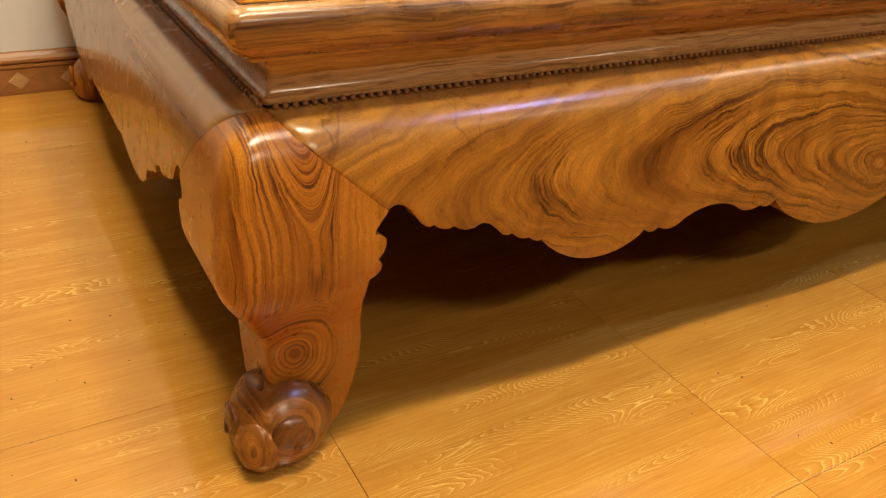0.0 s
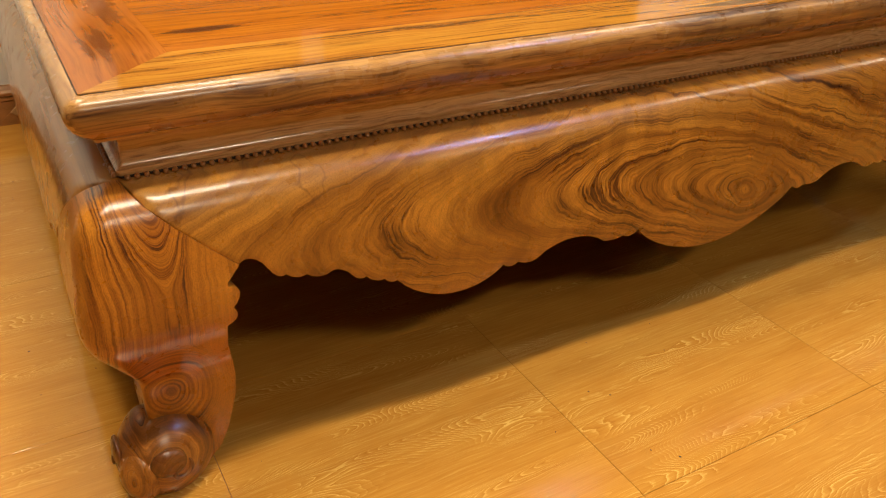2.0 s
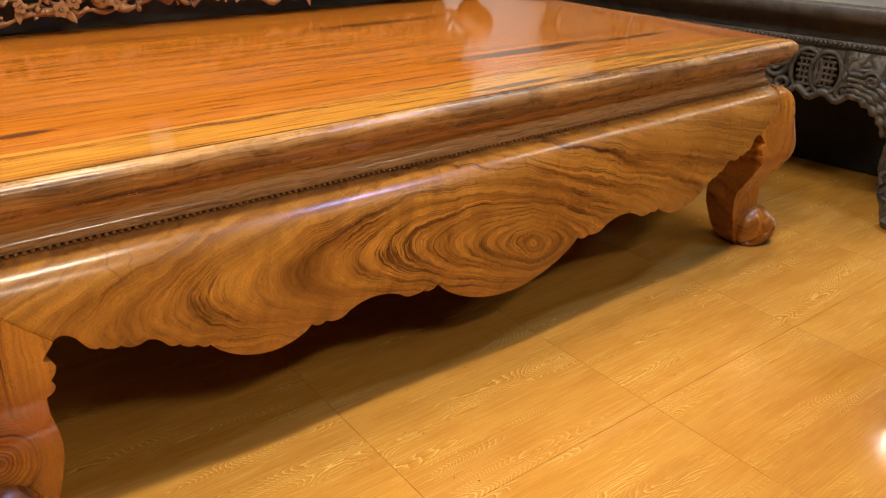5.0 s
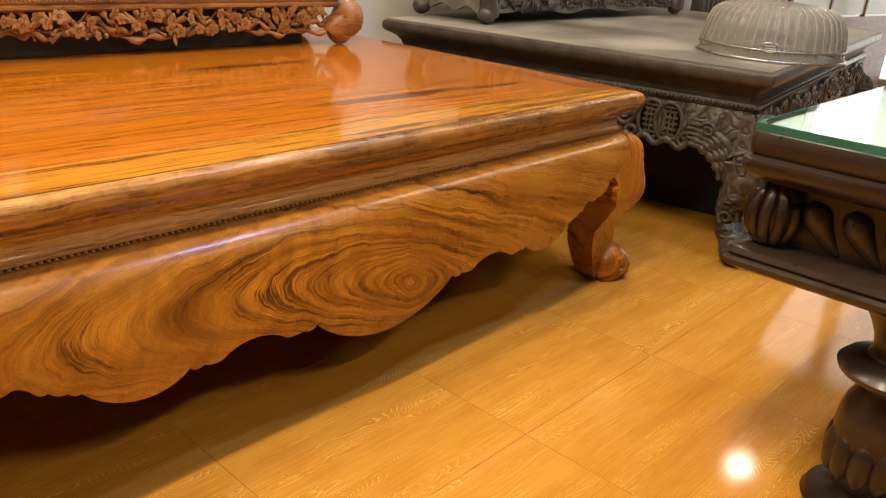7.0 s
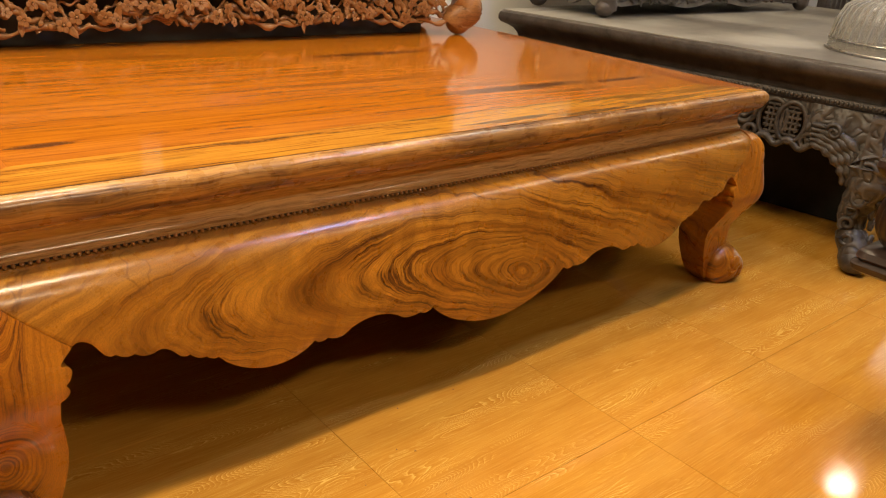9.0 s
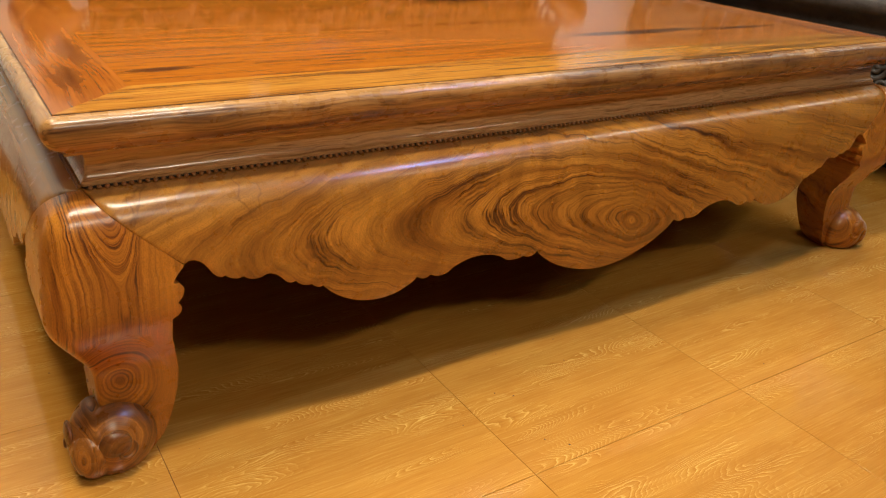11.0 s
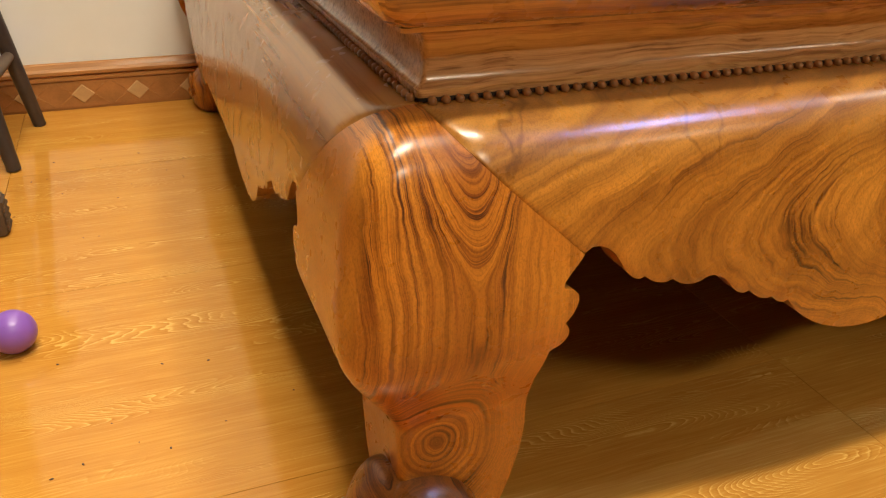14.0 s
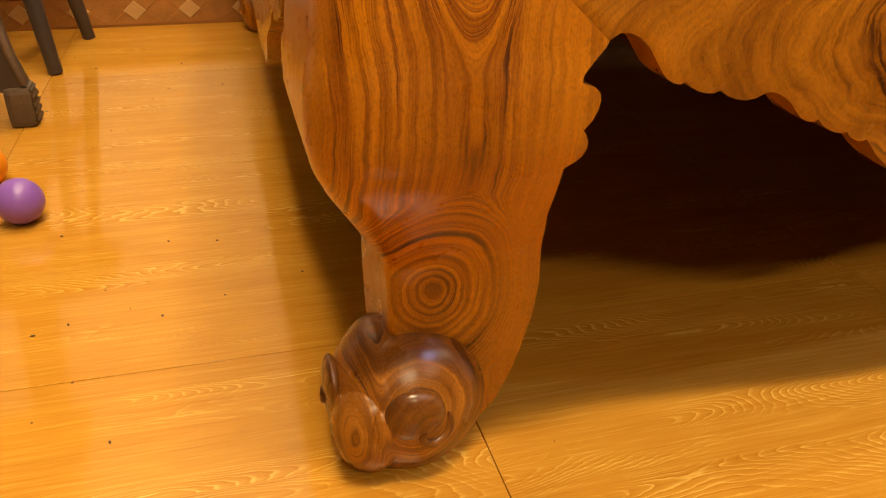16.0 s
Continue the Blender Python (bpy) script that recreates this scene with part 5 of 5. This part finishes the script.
for x in (0, K2X):
    for y in (0, K2Y):
        sx, sy = (1 if x else -1), (1 if y else -1)
        pts = [(x + sx * (0.004 + 0.024 * math.sin(math.pi * min(1, i / 15 * 1.2))), y + sy * 0.012 * math.sin(math.pi * i / 15), 0.2 - 0.165 * i / 15) for i in range(16)]
        lg = part("leg", (*tube(pts, [0.036 + 0.006 * math.sin(i * 0.5) for i in range(16)], 14), M_DARK, True, 70), k2)
        part("scroll_foot", (*ball((x + sx * 0.012, y, 0.035), 0.036, 16, 10, (1.1, 1, 0.95)), M_DARK, True, 80), lg)

wooden_screen(2.36, 3.80, 1.02, 0.602 + 0.2322, 0.80, M_DARK, "dark wooden screen standing on the dark kang table")

# ---- clear ribbed food cover ----
dome = thing("food_cover", "clear ribbed plastic dome food cover with a knob", "food cover", at=(2.705, -0.035, 0.602))


def ribbed_shell(radius, height, ribs, thick):
    seg, rows = ribs * 6, 16
    verts, faces = [], []
    for layer, off in ((0, 0.0), (1, thick)):
        for j in range(rows + 1):
            u = j / rows
            t = math.pi / 2 * u
            r = (radius - off) * lerp([(0, 1.0), (0.18, 0.985), (0.40, 0.945), (0.55, 0.87), (0.68, 0.74), (0.82, 0.50), (0.93, 0.22), (1.0, 0.0)], u)
            z = 0.004 + (height - off) * lerp([(0, 0), (0.18, 0.22), (0.40, 0.55), (0.55, 0.76), (0.68, 0.88), (0.82, 0.95), (0.93, 0.985), (1.0, 1.0)], u)
            for i in range(seg):
                a = 2 * math.pi * i / seg
                rr = r * (1 + 0.016 * (1 if 0.16 < u < 0.80 else 0) * math.cos(ribs * a)) + (0.004 if u == 1 else 0)
                verts.append((rr * math.cos(a), rr * math.sin(a), z))
    k = (rows + 1) * seg
    for base in (0, k):
        for j in range(rows):
            for i in range(seg):
                n = (i + 1) % seg
                faces.append([base + j * seg + i, base + j * seg + n, base + (j + 1) * seg + n, base + (j + 1) * seg + i])
    for i in range(seg):
        n = (i + 1) % seg
        faces.append([i, k + i, k + n, n])
    return verts, faces


part("shell", (*ribbed_shell(0.235, 0.175, 44, 0.0025), M_DOME, True, 50), dome)
RIB = [(1.0, 0.03), (0.99, 0.12), (0.985, 0.22), (0.96, 0.42), (0.925, 0.60), (0.87, 0.76), (0.80, 0.835), (0.70, 0.893)]
rib = mesh_of("rib", *tube([(0.2365 * a, 0.0, 0.004 + 0.175 * b) for a, b in RIB[1:]], 0.0021, 6), ribbed_plastic("clear_plastic_rib", (0.46, 0.44, 0.40), 0.6), True, 80)
for i in range(46):
    ob = part("rib", rib, dome)
    ob.rotation_euler.z = 2 * math.pi * i / 46
for z, r, q in ((0.004, 0.238, 0.0042), (0.036, 0.2355, 0.0022)):
    part("rim", (*tube([(r * math.cos(2 * math.pi * i / 64), r * math.sin(2 * math.pi * i / 64), z) for i in range(65)], q, 6), M_STEEL, True, 80), dome)
part("knob", (*moved(lathe([(0.022, 0), (0.024, 0.004), (0.010, 0.008), (0.008, 0.016), (0.018, 0.024), (0.019, 0.032), (0.006, 0.038)], 20), Matrix.Translation((0, 0, 0.178))), M_STEEL, True, 50), dome)
u = Vector((-0.93, -0.36, 0)).normalized()
side = Vector((-u.y, u.x, 0))
part("badge", (*tube([u * 0.236 + side * (0.028 * math.cos(2 * math.pi * i / 28)) + Vector((0, 0, 0.046 + 0.014 * math.sin(2 * math.pi * i / 28))) for i in range(29)], 0.0022, 6), M_STEEL, True, 80), dome)
for dz in (-0.004, 0.004):
    part("badge_bar", (*tube([u * 0.236 + side * s + Vector((0, 0, 0.046 + dz)) for s in (-0.016, 0.016)], 0.0018, 6), M_STEEL), dome)

# ---- glass-topped tea table ----
tea = thing("tea_table", "dark brown tea table with green plate glass top", "table", at=(1.215, -0.61, 0))
TX, TY = 1.6, 1.3          # runs to +x and -y from its corner
part("glass_top", (*box(0.0, TX, -TY, 0.0, 0.6450, 0.6585, 0.0010), M_GLASS), tea, "clear plate glass with green edge").visible_shadow = False
part("glass_edge", (*sweep_rect([(-0.006, 0.6450), (-0.0012, 0.6450), (-0.0012, 0.6580), (-0.006, 0.6580)], 0.0, TX, -TY, 0.0, 0.004, 2), plain("teal_glass_edge", (0.022, 0.105, 0.088), 0.12, 0.15, 20)), tea, "teal polished edge of the glass")
part("top_board", (*box(0.012, TX - 0.012, -TY + 0.012, -0.012, 0.612, 0.6425, 0.002), plain("pale_cloth_under_glass", (0.50, 0.60, 0.56), 0.7, 0.06)), tea, "pale board under the glass")


def ring_on(profile):
    return sweep_rect(profile, 0.0, TX, -TY, 0.0, 0.02, 3)


part("top_moulding", (*ring_on([(-0.10, 0.560), (-0.02, 0.560), (-0.008, 0.566), (0.006, 0.578), (0.012, 0.590), (0.010, 0.600), (0.000, 0.606), (0.004, 0.614), (0.006, 0.632), (0.002, 0.6435), (-0.011, 0.6438), (-0.011, 0.61), (-0.10, 0.61)]), M_TEA, True, 40), tea)
part("frieze", (*box(0.055, TX - 0.055, -TY + 0.055, -0.055, 0.452, 0.5598), M_TEA), tea)
part("low_moulding", (*ring_on([(-0.16, 0.405), (-0.004, 0.405), (0.008, 0.412), (0.010, 0.422), (0.002, 0.428), (0.006, 0.434), (0.002, 0.444), (-0.014, 0.4518), (-0.16, 0.4518)]), M_TEA, True, 40), tea)
def teardrop(flip):
    """A slanted drop-shaped lobe, round at its head and drawn out below."""
    pts, rad = [], []
    for i in range(19):
        u = i / 18
        pts.append((0.006 * u, 0.010 - 0.052 * u ** 1.7, 0.034 - 0.082 * u))
        rad.append(lerp([(0.0, 0.006), (0.06, 0.016), (0.18, 0.0225), (0.36, 0.0235), (0.7, 0.015), (1.0, 0.005)], u))
    v, f = tube(pts, rad, 16)
    return [(p[1], p[0], p[2]) if flip else tuple(p) for p in v], f


gad = mesh_of("gadroon", *teardrop(False), M_TEA, True, 80)
for i in range(18):
    ob = part("gadroon", gad, tea)
    ob.location = (0.052, -0.118 - 0.064 * i, 0.506)
gad2 = mesh_of("gadroon", *teardrop(True), M_TEA, True, 80)
for i in range(24):
    ob = part("gadroon", gad2, tea)
    ob.location = (0.105 + 0.062 * i, -0.052, 0.506)
cornerpiece = part("corner_leaf", (*ball((0.048, -0.048, 0.505), 0.040, 18, 12, (1, 1, 1.30)), M_TEA, True, 80), tea, "carved corner leaf")
for k in range(5):
    a = radians(90 + 22.5 + 33.75 * k)
    rib = [(0.048 + 0.041 * math.cos(a) * math.sin(math.pi * (0.08 + 0.84 * i / 14)), -0.048 + 0.041 * math.sin(a) * math.sin(math.pi * (0.08 + 0.84 * i / 14)), 0.505 + 0.052 * math.cos(math.pi * (0.08 + 0.84 * i / 14))) for i in range(15)]
    part("rib", (*tube(rib, 0.0100, 10), M_TEA, True, 80), cornerpiece)
LEG = [(0.090, 0.0), (0.096, 0.012), (0.088, 0.028), (0.058, 0.036), (0.052, 0.05), (0.058, 0.062), (0.064, 0.085), (0.069, 0.12), (0.071, 0.155), (0.069, 0.19), (0.062, 0.218), (0.052, 0.236), (0.050, 0.246), (0.066, 0.258), (0.090, 0.270),
       (0.094, 0.280), (0.082, 0.293), (0.052, 0.304), (0.046, 0.318), (0.050, 0.34), (0.060, 0.362), (0.074, 0.385), (0.084, 0.4046)]
for x, y in ((0.105, -0.284), (TX - 0.115, -0.315), (0.115, -TY + 0.115), (TX - 0.115, -TY + 0.115)):
    lg = part("leg", (*moved(lathe(LEG, 36), Matrix.Translation((x, y, 0))), M_TEA, True, 40), tea, "turned bulbous leg")
    for i in range(12):
        a = 2 * math.pi * i / 12
        part("lobe", (*moved(ball((0, 0, 0), 1.0, 10, 8, (0.016, 0.021, 0.046)), Matrix.Translation((x, y, 0.115)) @ Matrix.Rotation(a, 4, "Z") @ Matrix.Translation((0.064, 0, 0))), M_TEA, True, 80), lg)

# ---- glazed counter and dark carved chair far behind ----
counter = thing("display_counter", "reddish wooden display counter with pale glass panes", "counter", at=(4.6, 0.62, 0), turn=-4)
M_RED = straight_wood("red_brown_counter_wood", 0, (0.20, 0.07, 0.035), (0.13, 0.045, 0.024), (0.06, 0.02, 0.012), 1.0, 0.35, 0.3, 0.2, 1.0)
M_PALE = plain("pale_blue_glass_pane", (0.55, 0.66, 0.70), 0.12, 0.08)
part("body", (*box(0.02, 1.7, 0.02, 0.55, 0.04, 0.52, 0.004), M_RED), counter)
part("ledge", (*box(0.0, 1.72, 0.0, 0.57, 0.52, 0.60, 0.006), M_RED), counter)
for i in range(3):
    part("pane", (*box(0.05 + i * 0.55, 0.57 + i * 0.55, 0.03, 0.036, 0.61, 1.05, 0.001), M_PALE), counter)
    part("post", (*box(0.02 + i * 0.55, 0.045 + i * 0.55, 0.02, 0.05, 0.60, 1.07, 0.002), M_RED), counter)
part("cap", (*box(0.0, 1.72, 0.0, 0.57, 1.07, 1.11, 0.004), M_RED), counter)
chair = thing("dark_chair", "dark armchair with pierced carved side panels", "chair", at=(4.35, 1.05, 0))
for x in (0, 0.48):
    for y in (0, 0.36):
        part("leg", (*box(x, x + 0.05, y, y + 0.05, 0, 0.78, 0.006), M_DARK), chair)
part("seat", (*box(-0.02, 0.55, -0.02, 0.43, 0.42, 0.47, 0.008), M_DARK), chair)
part("side_panel", (*box(0.05, 0.48, 0.015, 0.035, 0.55, 0.74, 0.004), M_DARK), chair)
for i in range(7):
    part("bar", (*box(0.08 + i * 0.058, 0.092 + i * 0.058, 0.008, 0.0145, 0.56, 0.73, 0.002), M_DUSTCARVE), chair)
part("arm_rail", (*box(-0.01, 0.54, -0.005, 0.055, 0.78, 0.82, 0.008), M_DARK), chair)
part("back_rest", (*box(0.02, 0.51, 0.37, 0.40, 0.47, 0.98, 0.008), M_DARK), chair)

# ---- stool by the wall ----
stool = thing("stool", "dark brown round-legged wooden stool beside the wall", "stool")
FEET = [(-0.405, 1.392), (-0.436, 1.122), (-0.72, 1.392), (-0.735, 1.10)]
TOPS = [(-0.475, 1.335), (-0.490, 1.165), (-0.665, 1.335), (-0.675, 1.16)]
for (fx, fy), (tx, ty) in zip(FEET, TOPS):
    part("leg", (*tube([(fx + (tx - fx) * i / 8, fy + (ty - fy) * i / 8, 0.47 * i / 8 + 0.0015) for i in range(9)], [0.0135 + 0.003 * math.sin(math.pi * i / 8) for i in range(9)], 14), M_STOOL, True, 60), stool)


def at_height(k, z):
    (fx, fy), (tx, ty) = FEET[k], TOPS[k]
    return Vector((fx + (tx - fx) * z / 0.47, fy + (ty - fy) * z / 0.47, z))


for a, b, z in ((0, 1, 0.165), (2, 3, 0.165), (0, 2, 0.20), (1, 3, 0.20)):
    p, q = at_height(a, z), at_height(b, z)
    part("stretcher", (*tube([p.lerp(q, i / 6) for i in range(7)], [0.010 + 0.003 * math.sin(math.pi * i / 6) for i in range(7)], 10), M_BARK if a == 0 and b == 1 else M_STOOL, True, 60), stool, "worn grey stretcher" if a == 0 and b == 1 else "")
part("seat", (*moved(lathe([(0.13, 0), (0.165, 0.006), (0.17, 0.016), (0.165, 0.028), (0.15, 0.032)], 36), Matrix.Translation((-0.575, 1.25, 0.468))), M_STOOL, True, 40), stool)

# ---- carved chair leg group, mostly out of view ----
side_table = thing("side_table", "grey-brown side table with carved paw feet", "table")
for fx, fy, lean in ((-0.440, 0.842, -0.06), (-0.92, 0.842, 0.06), (-0.440, 0.40, -0.06), (-0.92, 0.40, 0.06)):
    if fy < 0.6 and fx > -0.6:
        fx = -0.60
    q = 1 if lean < 0 else -1
    outline = [(0.022, 0.058), (0.014, 0.066), (0.002, 0.110), (-0.016, 0.240), (-0.052, 0.620), (-0.115, 0.620), (-0.082, 0.240), (-0.066, 0.120), (-0.058, 0.090), (-0.040, 0.080), (-0.029, 0.068), (-0.021, 0.058)]
    lg = part("leg", (*flat_shape([(fx + q * a, z) for a, z in outline], fy - 0.019, fy + 0.019), M_STOOL), side_table)
    edge_line = [(0.013, 0.068), (0.001, 0.112), (-0.017, 0.240), (-0.036, 0.430), (-0.053, 0.618)]
    part("worn_edge", (*tube([(fx + q * a, fy - 0.0165, z) for a, z in edge_line], 0.0062, 8), M_BARK, True, 70), lg, "worn grey edge bead")
    part("paw", (*box(fx - 0.021, fx + 0.021, fy - 0.026, fy + 0.026, 0.0, 0.066, 0.011), M_BARK), lg, "worn carved paw foot")
    for j in range(4):
        for i in range(4):
            part("stud", (*ball((fx + q * 0.0212, fy - 0.0165 + 0.011 * i, 0.011 + 0.012 * j), 0.0042, 4, 4, (0.7, 1.1, 1.2)), M_BARK), lg)
part("tabletop", (*box(-1.02, -0.46, 0.34, 0.90, 0.62, 0.66, 0.012), M_STOOL), side_table)

# ---- play balls and crumbs ----
for name, c, mat, col in (("play_ball", (-0.381, 0.468), M_PURPLE, "purple"), ("play_ball", (-0.447, 0.598), M_ORANGE, "orange")):
    ob = tagged(part(name, (*ball((0, 0, 0), 0.0285, 32, 20), mat, True, 80)), f"small glossy {col} plastic play ball on the floor", "ball", "play balls")
    ob.location = (*c, 0.0285)

crumb = mesh_of("crumbs", *join(*[moved(ball((0, 0, 0), rng.uniform(0.0007, 0.0016), 6, 4, (rng.uniform(1, 2.2), 1, 0.5)), Matrix.Translation((x, y, 0.0007)) @ Matrix.Rotation(rng.uniform(0, 6), 4, "Z"))
    for x, y in [(-0.241, 0.871), (-0.332, 0.417), (-0.063, 0.268)] + [(rng.uniform(-0.42, -0.10), rng.uniform(-0.15, 1.3)) for _ in range(34)] + [(rng.uniform(0.1, 1.2), rng.uniform(-0.35, 0.0)) for _ in range(10)]]), M_SPECK)
tagged(part("crumbs", crumb), "tiny dark crumbs scattered over the floor tiles", "crumbs", kind="stuff")

# ---- floor tiles ----
TILE_X, TILE_Y, OX, OY = 0.494, 0.482, 0.052, -0.360
made = {}
for i in range(math.floor((X0 - OX) / TILE_X), math.ceil((X1 - OX) / TILE_X)):
    for j in range(math.floor((Y0 - OY) / TILE_Y), math.ceil((Y1 - OY) / TILE_Y)):
        xa, xb = max(OX + i * TILE_X, X0), min(OX + (i + 1) * TILE_X, X1)
        ya, yb = max(OY + j * TILE_Y, Y0), min(OY + (j + 1) * TILE_Y, Y1)
        if xb - xa < 0.02 or yb - ya < 0.02:
            continue
        size = (round(xb - xa, 3), round(yb - ya, 3))
        if size not in made:
            made[size] = mesh_of("tile", *box(0.0004, size[0] - 0.0004, 0.0004, size[1] - 0.0004, -0.0035, 0.0, 0.0004), M_TILE)
        ob = part("tile", made[size], part_floor)
        ob.location = (xa, ya, 0)
